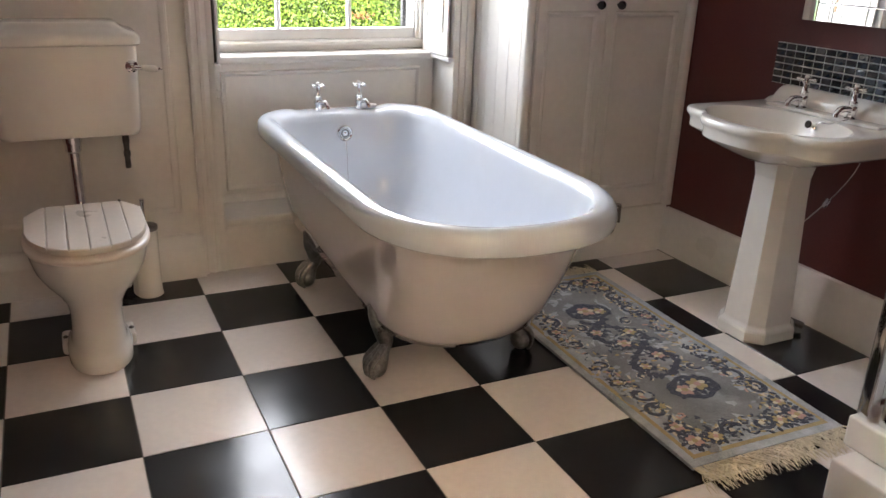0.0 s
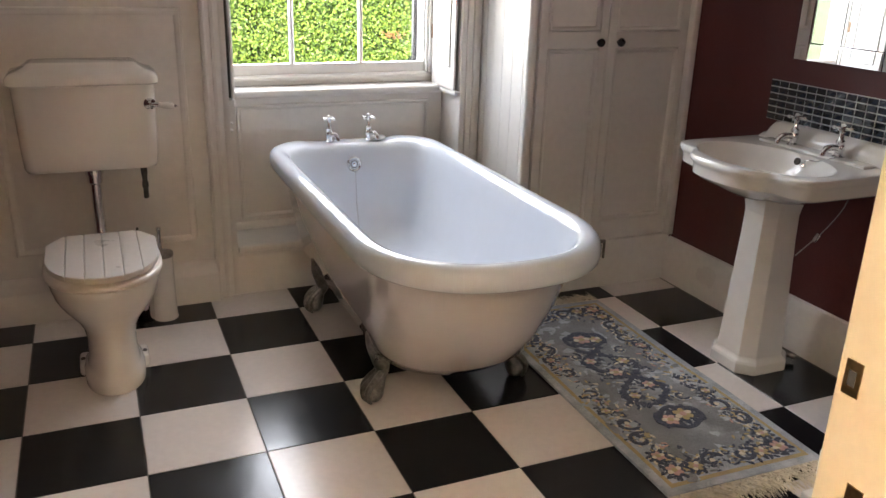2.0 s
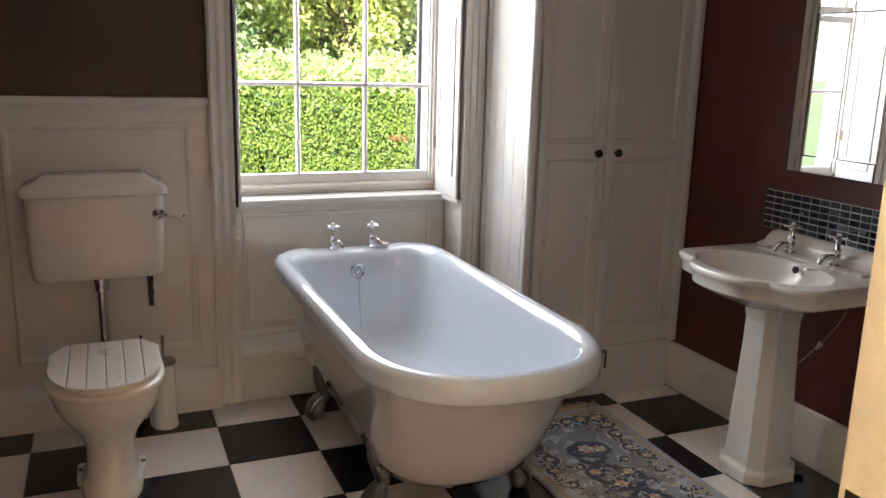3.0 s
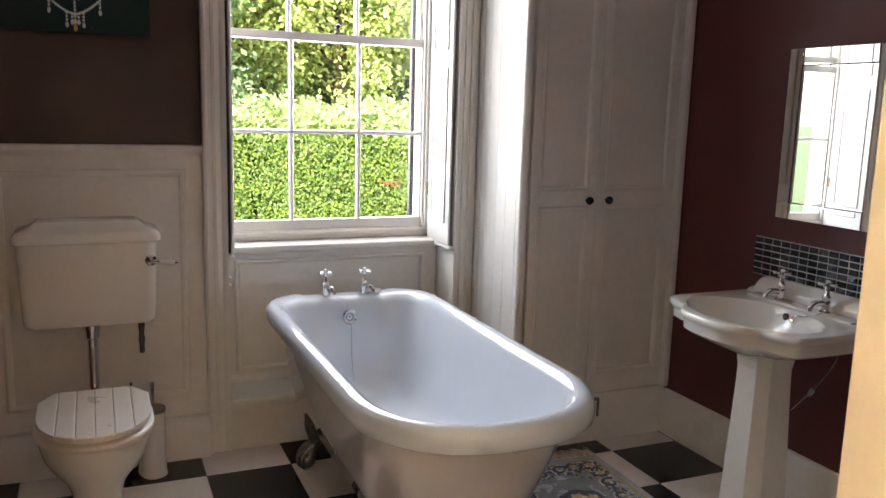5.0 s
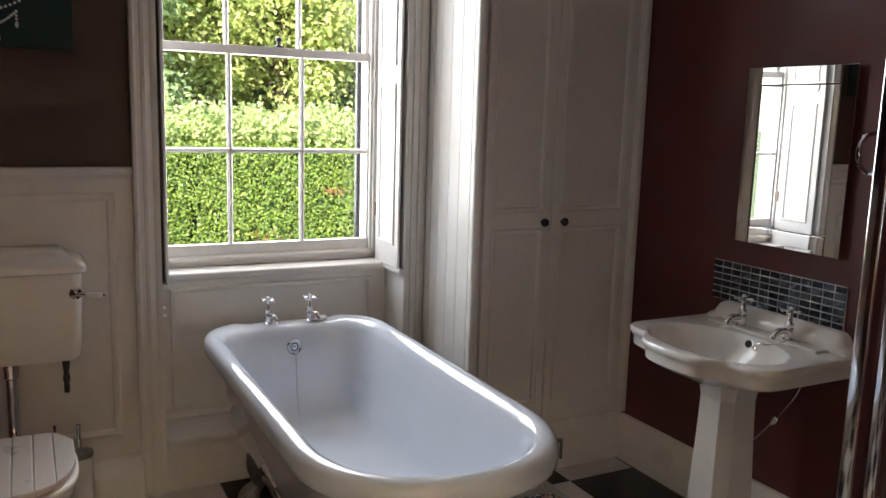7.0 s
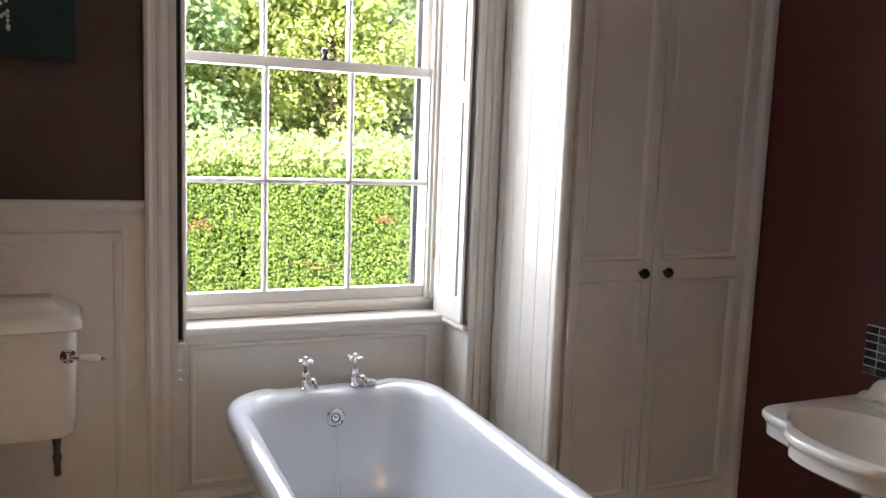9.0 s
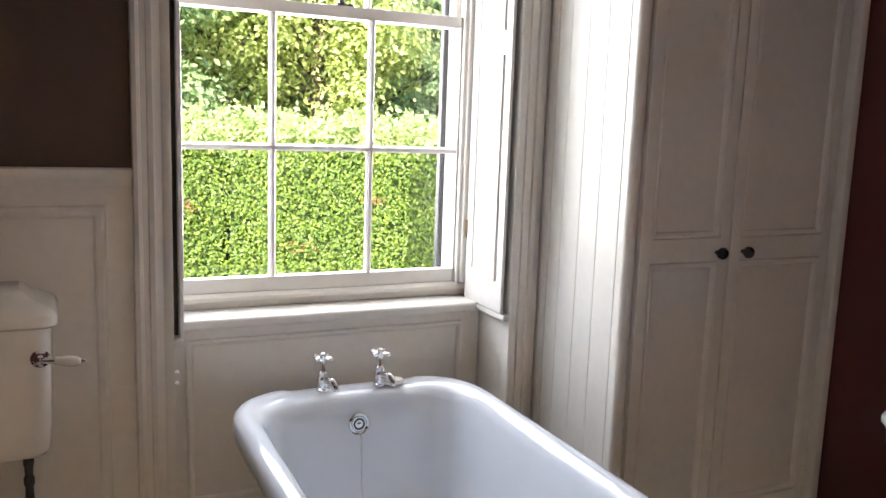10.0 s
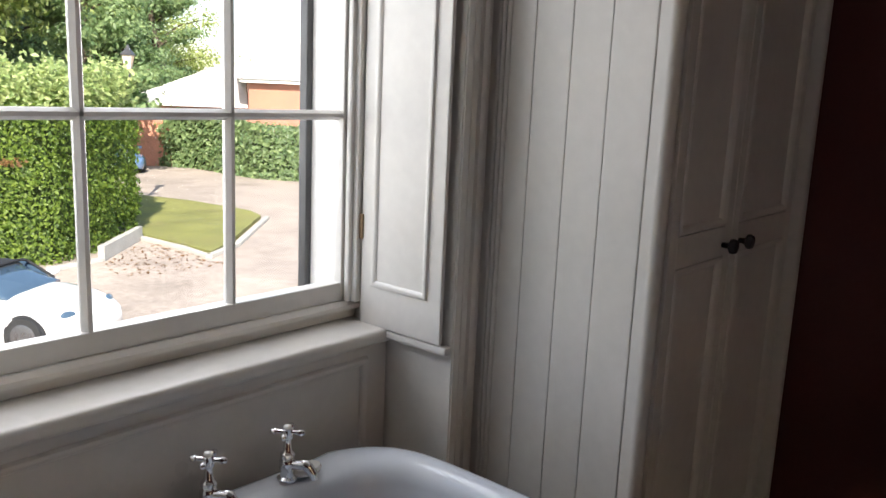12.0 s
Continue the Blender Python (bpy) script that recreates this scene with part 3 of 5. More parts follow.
soap = lathe(((0.012, 0), (0.030, 0.001), (0.034, 0.007), (0.030, 0.014), (0.010, 0.016)), 20, pose(0.778, 0.628, 0.6262) @ Matrix.Diagonal((1, 0.7, 1, 1)))
tagged(part("plug", soap, CERAMIC, None, "", True), "small white bath plug resting on the rim", "plug")

# ---- toilet and its low cistern ----
WX = -0.39
toilet = thing("toilet", "white ceramic toilet pan with painted wooden seat, lid closed", "toilet", at=(WX, -0.012, -0.003))


def oval(hx, y0, y1, z, n=40, e=2.2, back=2.2):
    pts, yc = [], (y0 + y1) / 2
    for i in range(n):
        a = 2 * math.pi * i / n
        c, s = math.cos(a), math.sin(a)
        k = 2 / (back if s > 0 else e)
        pts.append(Vector((math.copysign(abs(c) ** k, c) * hx, yc + math.copysign(abs(s) ** k, s) * (y1 - y0) / 2, z)))
    return pts


PAN = ((0.095, -0.160, 0.16, 0), (0.098, -0.164, 0.165, 0.006), (0.098, -0.164, 0.165, 0.045), (0.088, -0.155, 0.15, 0.056), (0.082, -0.150, 0.14, 0.075), (0.078, -0.140, 0.13, 0.12), (0.078, -0.136, 0.13, 0.17), (0.086, -0.142, 0.14, 0.21), (0.106, -0.158, 0.155, 0.245), (0.138, -0.184, 0.18, 0.285), (0.160, -0.207, 0.20, 0.325), (0.170, -0.220, 0.21, 0.365), (0.172, -0.224, 0.212, 0.392), (0.168, -0.220, 0.21, 0.400), (0.14, -0.19, 0.18, 0.400))
part("pan", loft([oval(*r, back=3.0) for r in PAN]), CERAMIC, toilet, smooth="all")
for sx in (-1, 1):
    lug = box(sx * 0.092 - 0.022, sx * 0.092 + 0.022, 0.01, 0.12, 0, 0.048, 0.018, seg=4)
    part("foot_lug", lug, CERAMIC, toilet, smooth=True)
    part("bolt_cap", lathe(((0.008, 0), (0.008, 0.004), (0.004, 0.007)), 10, pose(sx * 0.101, 0.055, 0.047)), DULL, toilet, "dark bolt cap", True)


def seat_edge(x, hx=0.175, y0=-0.245, y1=0.205):
    """front and back of the lid at x"""
    u = min(1.0, abs(x) / hx)
    front = (y0 + 0.235) - 0.235 * (1 - u ** 2.3) ** (1 / 2.0)
    back = y1 - 0.30 * max(0, u - 0.62) ** 1.25
    return front, back


seat = part("seat", loft([oval(0.179, -0.25, 0.21, 0.4015, e=2.2, back=3.2), oval(0.182, -0.253, 0.212, 0.408, e=2.2, back=3.2), oval(0.182, -0.253, 0.212, 0.416, e=2.2, back=3.2), oval(0.176, -0.247, 0.208, 0.422, e=2.2, back=3.2)]), SEAT, toilet, smooth="all")
lid = part("lid", loft([oval(0.156, -0.224, 0.196, 0.4225, e=2.2, back=3.2), oval(0.156, -0.224, 0.196, 0.4325, e=2.2, back=3.2)]), SEAT, toilet, "tongue-and-groove painted wooden lid")
cuts = (-0.174, -0.112, -0.0555, 0.001, 0.0575, 0.115, 0.174)
for a, b in zip(cuts, cuts[1:]):
    xs = [a + 0.0004 + (b - a - 0.0008) * k / 8 for k in range(9)]
    lo, hi = [], []
    for x in xs:
        f, bk = seat_edge(x)
        lo.append((x, f))
        hi.append((x, bk))
    outline = lo + hi[::-1]
    cx, cyy = sum(p[0] for p in outline) / len(outline), sum(p[1] for p in outline) / len(outline)
    rings = []
    for inset, z in ((0.0, 0.4328), (0.0, 0.445), (0.0015, 0.4485), (0.004, 0.450)):
        rings.append([Vector((x + (cx - x) * inset / 0.03, y + (cyy - y) * inset / 0.22, z)) for x, y in outline])
    part("plank", loft(rings), SEAT, lid)
for sx in (-1, 1):
    part("seat_hinge", tube(((sx * 0.07 - 0.02, 0.212, 0.424), (sx * 0.07 + 0.02, 0.212, 0.424)), 0.009, 10), CHROME, toilet, "chrome seat hinge", True)

cistern = thing("cistern", "white ceramic toilet cistern on the wall with lever handle", "cistern", at=(WX, 0, 0))


def slab(hx, y0, y1, z, r=0.035, n=6):
    pts = []
    for cx, cyy, a0 in ((hx - r, y1 - 0.006, 0), (-hx + r, y1 - 0.006, 90), (-hx + r, y0 + r, 180), (hx - r, y0 + r, 270)):
        rr = 0.006 if a0 in (0, 90) else r
        ox = (hx - 0.006 if cx > 0 else -hx + 0.006) if a0 in (0, 90) else cx
        for k in range(n + 1):
            a = radians(a0 + 90 * k / n)
            pts.append(Vector((ox + rr * math.cos(a), cyy + rr * math.sin(a), z)))
    return pts


BK = WY - 0.014
part("tank", loft([slab(0.205, 0.415, BK, 0.615), slab(0.218, 0.395, BK, 0.621), slab(0.226, 0.386, BK, 0.637), slab(0.230, 0.382, BK, 0.70), slab(0.236, 0.376, BK, 0.93)]), CERAMIC, cistern, smooth=True)
part("cistern_lid", loft([slab(0.244, 0.366, BK, 0.9302), slab(0.250, 0.360, BK, 0.936), slab(0.250, 0.360, BK, 0.955), slab(0.243, 0.367, BK, 0.966), slab(0.236, 0.374, BK, 0.972), slab(0.208, 0.400, BK, 0.980), slab(0.190, 0.418, BK, 0.990), slab(0.180, 0.428, BK, 1.000), slab(0.168, 0.438, BK, 1.004)]), CERAMIC, cistern, smooth=True)
lever = part("lever", lathe(((0.020, 0), (0.021, 0.004), (0.016, 0.008), (0.011, 0.010), (0.011, 0.020), (0.006, 0.024)), 18, pose(0.212, 0.378, 0.861, 90)), CHROME, cistern, "chrome lever with white ceramic handle", True)
part("lever_arm", tube(((0.212, 0.360, 0.861), (0.228, 0.357, 0.860), (0.240, 0.357, 0.859)), [0.006, 0.007, 0.009], 10), CHROME, lever, smooth=True)
part("lever_handle", tube([(0.240 + 0.055 * k / 8, 0.357, 0.859 - 0.006 * k / 8) for k in range(9)], [0.009, 0.0095, 0.0105, 0.0115, 0.0125, 0.013, 0.0125, 0.011, 0.007], 12), CERAMIC, lever, smooth="all")
part("lever_tip", tube(((0.294, 0.357, 0.853), (0.299, 0.357, 0.853), (0.303, 0.357, 0.852), (0.309, 0.357, 0.852)), [0.006, 0.006, 0.003, 0.0025], 8), CHROME, lever, smooth=True)
part("fill_valve", lathe(((0.008, 0.485), (0.010, 0.49), (0.009, 0.525), (0.012, 0.53), (0.012, 0.548), (0.009, 0.552), (0.010, 0.575), (0.012, 0.58), (0.012, 0.618)), 12, pose(0.175, 0.465, 0)), DULL, cistern, "dull metal fill valve", True)
for dx in (-0.10, 0.105):
    part("fixing", lathe(((0.011, 0), (0.011, 0.010), (0.007, 0.014), (0.002, 0.014)), 12, pose(dx, BK - 0.0005, 0.594, 90)), CERAMIC, cistern, "small wall fixing")
    part("screw", lathe(((0.005, 0.0138), (0.005, 0.0152), (0.001, 0.0154)), 8, pose(dx, BK - 0.0005, 0.594, 90)), DULL, cistern, "dark screw head")
pipe = lathe(((0.031, 0.590), (0.032, 0.616), (0.022, 0.620)), 16, pose(0, 0.470, 0))
lathe(((0.022, 0.555), (0.027, 0.560), (0.027, 0.592), (0.022, 0.594)), 16, pose(0, 0.470, 0), pipe)
tube(smooth_path(((0, 0.470, 0.56), (0, 0.468, 0.45), (0, 0.455, 0.36), (0, 0.40, 0.325), (0, 0.25, 0.325), (0, 0.19, 0.325)), 5), 0.020, 14, pipe)
part("flush_pipe", pipe, CHROME, cistern, "chrome flush pipe", True)

# ---- brush holders ----
brush = thing("toilet_brush", "white ceramic toilet brush holder with chrome handle", "toilet brush", at=(-0.187, 0.412, 0))
part("holder", lathe(((0.046, 0), (0.049, 0.004), (0.046, 0.02), (0.044, 0.10), (0.045, 0.26), (0.046, 0.27), (0.040, 0.272), (0.038, 0.262)), 28), CERAMIC, brush, smooth=True)
part("rim_collar", lathe(((0.047, 0.262), (0.048, 0.268), (0.046, 0.276), (0.030, 0.279), (0.012, 0.280)), 28), PEWTER, brush, "dull metal collar", True)
part("handle", lathe(((0.007, 0.278), (0.007, 0.36), (0.009, 0.365), (0.009, 0.378), (0.004, 0.381)), 12), CHROME, brush, smooth=True)
brush2 = thing("brush_canister", "slim brushed metal brush canister beside the toilet", "canister", at=(-0.262, 0.43, 0))
part("canister", lathe(((0.036, 0), (0.038, 0.004), (0.036, 0.24), (0.034, 0.244), (0.012, 0.246)), 24), CHROME, brush2, smooth=True)
part("rod", lathe(((0.004, 0.245), (0.004, 0.37), (0.006, 0.375), (0.003, 0.38)), 10), DULL, brush2, smooth=True)

# ---- pedestal washbasin ----
BX, BY = RX, -0.688
basin = thing("washbasin", "white ceramic washbasin with shaped rim on a faceted pedestal", "washbasin", at=(BX, BY, 0))
half = smooth_path([(0, -0.542, 0), (0.08, -0.536, 0), (0.135, -0.515, 0), (0.168, -0.480, 0), (0.190, -0.462, 0), (0.225, -0.456, 0), (0.270, -0.447, 0), (0.304, -0.425, 0), (0.318, -0.385, 0), (0.320, -0.30, 0), (0.320, -0.18, 0), (0.320, -0.06, 0), (0.316, -0.004, 0)], 4)
# local x is the depth (towards the room is negative), local y the width
edge = [(p.y, p.x) for p in half] + [(-0.004, 0.316 - 0.632 * k / 14) for k in range(1, 14)] + [(p.y, -p.x) for p in half[::-1][:-1]]


def basin_ring(scale_w, scale_d, z):
    return [Vector((-0.004 + (d + 0.004) * scale_d, w * scale_w, z)) for d, w in edge]


def bowl_ring(rw, d0, d1, z):
    pts = []
    for d, w in edge:
        a = math.atan2(w / 0.32, (d + 0.27) / 0.27)
        pts.append(Vector(((d0 + d1) / 2 + (d1 - d0) / 2 * math.cos(a), rw * math.sin(a), z)))
    return pts


rings = [basin_ring(0.30, 0.62, 0.640), basin_ring(0.42, 0.72, 0.648), basin_ring(0.60, 0.80, 0.666), basin_ring(0.80, 0.90, 0.692), basin_ring(0.94, 0.955, 0.708), basin_ring(0.968, 0.972, 0.715), basin_ring(0.970, 0.975, 0.744), basin_ring(0.985, 0.988, 0.754), basin_ring(1.0, 1.0, 0.762), basin_ring(1.0, 1.0, 0.774), basin_ring(0.99, 0.992, 0.780), basin_ring(0.965, 0.972, 0.782),
         bowl_ring(0.268, -0.496, -0.146, 0.780), bowl_ring(0.262, -0.491, -0.152, 0.774), bowl_ring(0.252, -0.480, -0.164, 0.745), bowl_ring(0.215, -0.445, -0.185, 0.69), bowl_ring(0.14, -0.38, -0.22, 0.655), bowl_ring(0.04, -0.30, -0.25, 0.645)]
part("bowl", loft(rings), CERAMIC, basin, "white ceramic bowl with stepped corners", True)
up = [(-0.316, 0.776), (-0.313, 0.788), (-0.302, 0.797), (-0.287, 0.802), (-0.277, 0.811), (-0.268, 0.830), (-0.254, 0.842), (-0.232, 0.847)]
prof = up + [(-u, z) for u, z in up[::-1]]
part("upstand", loft([[Vector((d, u * (0.7 + 0.3 * s), 0.776 + (z - 0.776) * (1 - 2.6 * (1 - s) ** 0.8 * (1 if s < 1 else 0)) if s > 0.9 else 0.776 + (z - 0.776) * 0.4)) for u, z in prof] for d, s in ((-0.003, 1), (-0.030, 1), (-0.038, 0.99), (-0.046, 0.965), (-0.056, 0.92), (-0.066, 0.86))]), CERAMIC, basin, smooth=True)
part("tap_ledge", box(-0.122, -0.040, -0.235, 0.235, 0.7785, 0.790, 0.005), CERAMIC, basin, smooth=True)


def facet(hx, hy, z, c=0.42):
    k = 1 - c
    cx = -0.238
    return [Vector((cx + hx * a, hy * b, z)) for a, b in ((1, k), (k, 1), (-k, 1), (-1, k), (-1, -k), (-k, -1), (k, -1), (1, -k))]


PED = ((0.118, 0.112, 0), (0.120, 0.114, 0.004), (0.120, 0.114, 0.038), (0.116, 0.110, 0.046), (0.106, 0.102, 0.054), (0.102, 0.098, 0.060), (0.083, 0.079, 0.50), (0.081, 0.077, 0.585), (0.090, 0.088, 0.643))
part("pedestal", loft([facet(*r) for r in PED]), CERAMIC, basin, "faceted ceramic pedestal")
part("overflow_hole", lathe(((0.012, -0.006), (0.013, 0.002), (0.009, 0.003), (0.002, 0.001)), 16, Matrix.Translation((-0.1625, 0, 0.756)) @ pose(0, 0, 0, 0, -80)), DARKGAP, basin, "dark overflow hole")
for dy in (0.102, -0.100):
    tap(basin, Matrix.Translation((BX - 0.090, BY + dy, 0.789)) @ pose(0, 0, 0, 0, 0, -90), 0.072, 0.98, 0.4)
plug_chain = tube(smooth_path(((-0.125, -0.118, 0.792), (-0.150, -0.112, 0.788), (-0.165, -0.085, 0.776), (-0.172, -0.052, 0.772), (-0.168, -0.035, 0.762)), 6), 0.0022, 6)
part("plug_chain", plug_chain, CHROME, basin, "thin plug chain", True)
part("plug", lathe(((0.010, 0), (0.013, 0.004), (0.011, 0.012), (0.003, 0.015)), 14, Matrix.Translation((-0.170, -0.030, 0.745)) @ pose(0, 0, 0, 20, 20)), CHROME, basin, smooth=True)
hose = tube(smooth_path(((-0.03, -0.135, 0.67), (-0.035, -0.115, 0.60), (-0.05, -0.075, 0.52), (-0.07, -0.03, 0.45), (-0.09, 0.0, 0.40)), 6), 0.0022, 8)
lathe(((0.010, 0), (0.011, 0.005), (0.011, 0.03), (0.008, 0.035)), 10, pose(-0.062, -0.048, 0.47, 30), hose)
part("supply_hose", hose, CHROME, basin, "flexible supply hose", True)
trap = tube(smooth_path(((-0.13, -0.02, 0.04), (-0.10, -0.055, 0.028), (-0.082, -0.078, 0.022)), 5), 0.013, 10)
part("waste_pipe", trap, DULL, basin, "dark waste pipe behind the pedestal", True)

# mosaic splashback
splash = thing("splashback", "navy glass mosaic splashback with pale grout above the washbasin", "splashback")
part("backing", box(RX - 0.006, RX - 0.0005, -0.925, -0.356, 0.842, 0.990), MGROUT, splash)
cols, rows = 13, 6
pw, ph = 0.569 / cols, 0.148 / rows
mosaic_bm = box(-0.0025, 0.0025, -pw / 2 + 0.0026, pw / 2 - 0.0026, -ph / 2 + 0.0024, ph / 2 - 0.0024, 0.001, seg=1)
first_tile = part("mosaic_tile", mosaic_bm, MOSAIC, splash)
for c in range(cols):
    for r in range(rows):
        o = first_tile if (c, r) == (0, 0) else new("mosaic_tile", first_tile.data)
        o.parent = splash
        o.matrix_basis = pose(RX - 0.0075, -0.356 - (c + 0.5) * pw, 0.842 + (r + 0.5) * ph, 0, random.uniform(-2.5, 2.5), random.uniform(-3.5, 3.5))

# wall mirror with bevelled border strips
mirror = thing("mirror", "silvery wall mirror hanging above the white washbasin", "mirror")
MY0, MY1, MZ0, MZ1 = -0.893, -0.464, 1.078, 1.695
part("backing", box(RX - 0.014, RX - 0.001, MY0 + 0.01, MY1 - 0.01, MZ0 + 0.01, MZ1 - 0.01), DARKGAP, mirror)
part("centre_pane", box(RX - 0.019, RX - 0.0145, MY0 + 0.060, MY1 - 0.060, MZ0 + 0.062, MZ1 - 0.062, 0.001), MIRROR, mirror)


def strip(y0, y1, z0, z1, tilt_y=0, tilt_z=0):
    b = box(-0.003, 0.003, -(y1 - y0) / 2, (y1 - y0) / 2, -(z1 - z0) / 2, (z1 - z0) / 2, 0.002)
    s = part("border_strip", b, MIRROR, mirror, "bevelled mirror strip")
    s.matrix_basis = pose(RX - 0.0185, (y0 + y1) / 2, (z0 + z1) / 2, 0, tilt_y, tilt_z)


strip(MY0, MY0 + 0.058, MZ0, MZ1, 0, 0.5)
strip(MY1 - 0.058, MY1, MZ0, MZ1, 0, -0.9)
strip(MY0 + 0.060, MY1 - 0.060, MZ0, MZ0 + 0.060, 0.9)
strip(MY0 + 0.060, MY1 - 0.060, MZ1 - 0.060, MZ1, -0.9)
mirror.matrix_world = pose(RX - 0.0205, -0.6785, 0, 0, 0, 1.1) @ pose(-RX + 0.016, 0.6785, 0)

# ---- shower enclosure ----
shower = thing("shower_enclosure", "shower enclosure with white tray and chrome framed glass", "shower")
part("step", box(1.212, RX - 0.002, -2.18, -1.498, 0, 0.122, 0.008, seg=3), CERAMIC, shower, "white lower tray plinth", True)
part("tray", box(1.290, RX - 0.002, -2.18, -1.465, 0.1225, 0.208, 0.008, seg=3), CERAMIC, shower, "white shower tray", True)
part("corner_post", box(1.308, 1.346, -1.505, -1.470, 0.2085, 2.02, 0.006, seg=3), CHROME, shower, smooth=True)
part("door_post", box(1.312, 1.334, -1.560, -1.532, 0.2085, 2.02, 0.004), CHROME, shower, smooth=True)
part("bottom_rail", box(1.3465, RX - 0.024, -1.500, -1.478, 0.2085, 0.240, 0.004), CHROME, shower)
part("top_rail", box(1.3465, RX - 0.024, -1.500, -1.478, 1.98, 2.02, 0.004), CHROME, shower)
part("bottom_rail", box(1.316, 1.340, -2.18, -1.5605, 0.2085, 0.240, 0.004), CHROME, shower)
part("top_rail", box(1.316, 1.340, -2.18, -1.5605, 1.98, 2.02, 0.004), CHROME, shower)
part("wall_channel", box(RX - 0.023, RX - 0.002, -1.503, -1.475, 0.2085, 2.02, 0.003), CHROME, shower)
g = part("glass_panel", box(1.347, RX - 0.0235, -1.492, -1.486, 0.2405, 1.9795), SHOWERGLASS, shower)
g.visible_shadow = False
g = part("glass_panel", box(1.325, 1.331, -2.18, -1.561, 0.2405, 1.9795), SHOWERGLASS, shower)
g.visible_shadow = False
ring_pts = [(1.432 + 0.045 * math.cos(a), -1.375 - 0.0 * a, 1.44 + 0.045 * math.sin(a)) for a in (2 * math.pi * k / 28 for k in range(29))]
hb = tube(ring_pts, 0.006, 8)
tube(((1.432, -1.486, 1.395), (1.432, -1.375, 1.395)), 0.008, 8, hb)
part("handle", hb, CHROME, shower, "round chrome door handle", True)

# ---- picture ----
picture = thing("picture", "dark green canvas with a painted white chandelier", "picture")
part("canvas", box(-0.80, -0.142, WY - 0.022, WY - 0.001, 1.682, 2.36, 0.003), CANVAS, picture)
PY = WY - 0.0225
beads = bmesh.new()


def bead(x, z, r, stretch=1.0):
    lathe(((0.001, -0.001), (r, -0.0005), (r * 0.8, 0.0012), (0.001, 0.002)), 10, Matrix.Translation((x, PY, z)) @ Matrix.Diagonal((1, 1, stretch, 1)) @ pose(0, 0, 0, 90), beads)


PX = -0.399
for k in range(23):
    u = -1 + 2 * k / 22
    for amp, wide, base in ((0.035, 0.085, 1.782), (0.06, 0.15, 1.86)):
        bead(PX + wide * u, base - amp * (1 - u * u) + 0.02 * abs(u), 0.005)
for dx, z0, cnt in ((-0.028, 1.752, 3), (0.028, 1.752, 3), (-0.010, 1.75, 2), (0.012, 1.75, 2), (0, 1.80, 6), (-0.085, 1.80, 3), (0.085, 1.80, 3)):
    for k in range(cnt):
        bead(PX + dx, z0 - 0.012 * k, 0.0045, 1.2)
    bead(PX + dx, z0 - 0.012 * cnt - 0.006, 0.006, 1.8)
part("chandelier_beads", beads, BEAD, picture, "painted white chandelier beads")
beads = bmesh.new()
bead(PX, 1.700, 0.007, 1.9)
part("chandelier_drop", beads, AMBER, picture, "painted amber drop")

# small clip on the bath's rim
clip = box(-0.004, 0.004, -0.014, 0.014, -0.028, 0.024, 0.003)
box(-0.020, 0.004, -0.010, 0.010, 0.018, 0.0245, 0.002, bm=clip)
clip_ob = tagged(part("clip", clip, DULL), "small grey clip hooked on the bath rim", "clip")
clip_ob.matrix_world = pose(0.990, -0.845, 0.587, 0, 0, -34)

# ---- rug ----
rug = thing("rug", "grey-blue floral wool rug with gold border and cream fringe", "rug", at=(1.270, -0.655, 0), rz=-0.9)
HW, HL = 0.277, 0.630


def rug_z(x, y):
    return 0.0105 + 0.0018 * math.sin(9 * y + 2 * x) * math.cos(7 * x + 1)


def sheet(x0, x1, y0, y1, lift, thick, step=0.05):
    bm = bmesh.new()
    na, nb = max(1, round((x1 - x0) / step)), max(1, round((y1 - y0) / step))
    rows_ = []
    for z_off in (lift, None):
        rows_.append([[bm.verts.new((x0 + (x1 - x0) * i / na, y0 + (y1 - y0) * j / nb, (rug_z(x0 + (x1 - x0) * i / na, y0 + (y1 - y0) * j / nb) + lift) if z_off is not None else thick)) for j in range(nb + 1)] for i in range(na + 1)])
    top, low = rows_
    for i in range(na):
        for j in range(nb):
            bm.faces.new((top[i][j], top[i + 1][j], top[i + 1][j + 1], top[i][j + 1]))
            bm.faces.new((low[i][j], low[i][j + 1], low[i + 1][j + 1], low[i + 1][j]))
    ring_i = [(i, 0) for i in range(na)] + [(na, j) for j in range(nb)] + [(i, nb) for i in range(na, 0, -1)] + [(0, j) for j in range(nb, 0, -1)]
    for (i, j), (k, m_) in zip(ring_i, ring_i[1:] + ring_i[:1]):
        bm.faces.new((low[i][j], low[k][m_], top[k][m_], top[i][j]))
    return bm


part("base", sheet(-HW, HW, -HL, HL, 0, 0.0006), RUG_PALE, rug, "pale grey-blue outer pile", True)
part("gold_border", sheet(-HW + 0.027, HW - 0.027, -HL + 0.030, HL - 0.030, 0.0006, 0.003), RUG_GOLD, rug, "gold border band", True)
part("floral_band", sheet(-HW + 0.041, HW - 0.041, -HL + 0.045, HL - 0.045, 0.0012, 0.004), RUG_PALE, rug, "pale floral band", True)
part("field", sheet(-HW + 0.100, HW - 0.100, -HL + 0.120, HL - 0.120, 0.0016, 0.005), RUG, rug, "plain grey-blue field", True)
motifs = {k: bmesh.new() for k in ("navy", "pale", "gold", "pink", "cream", "grey")}
rr = random.Random(5)


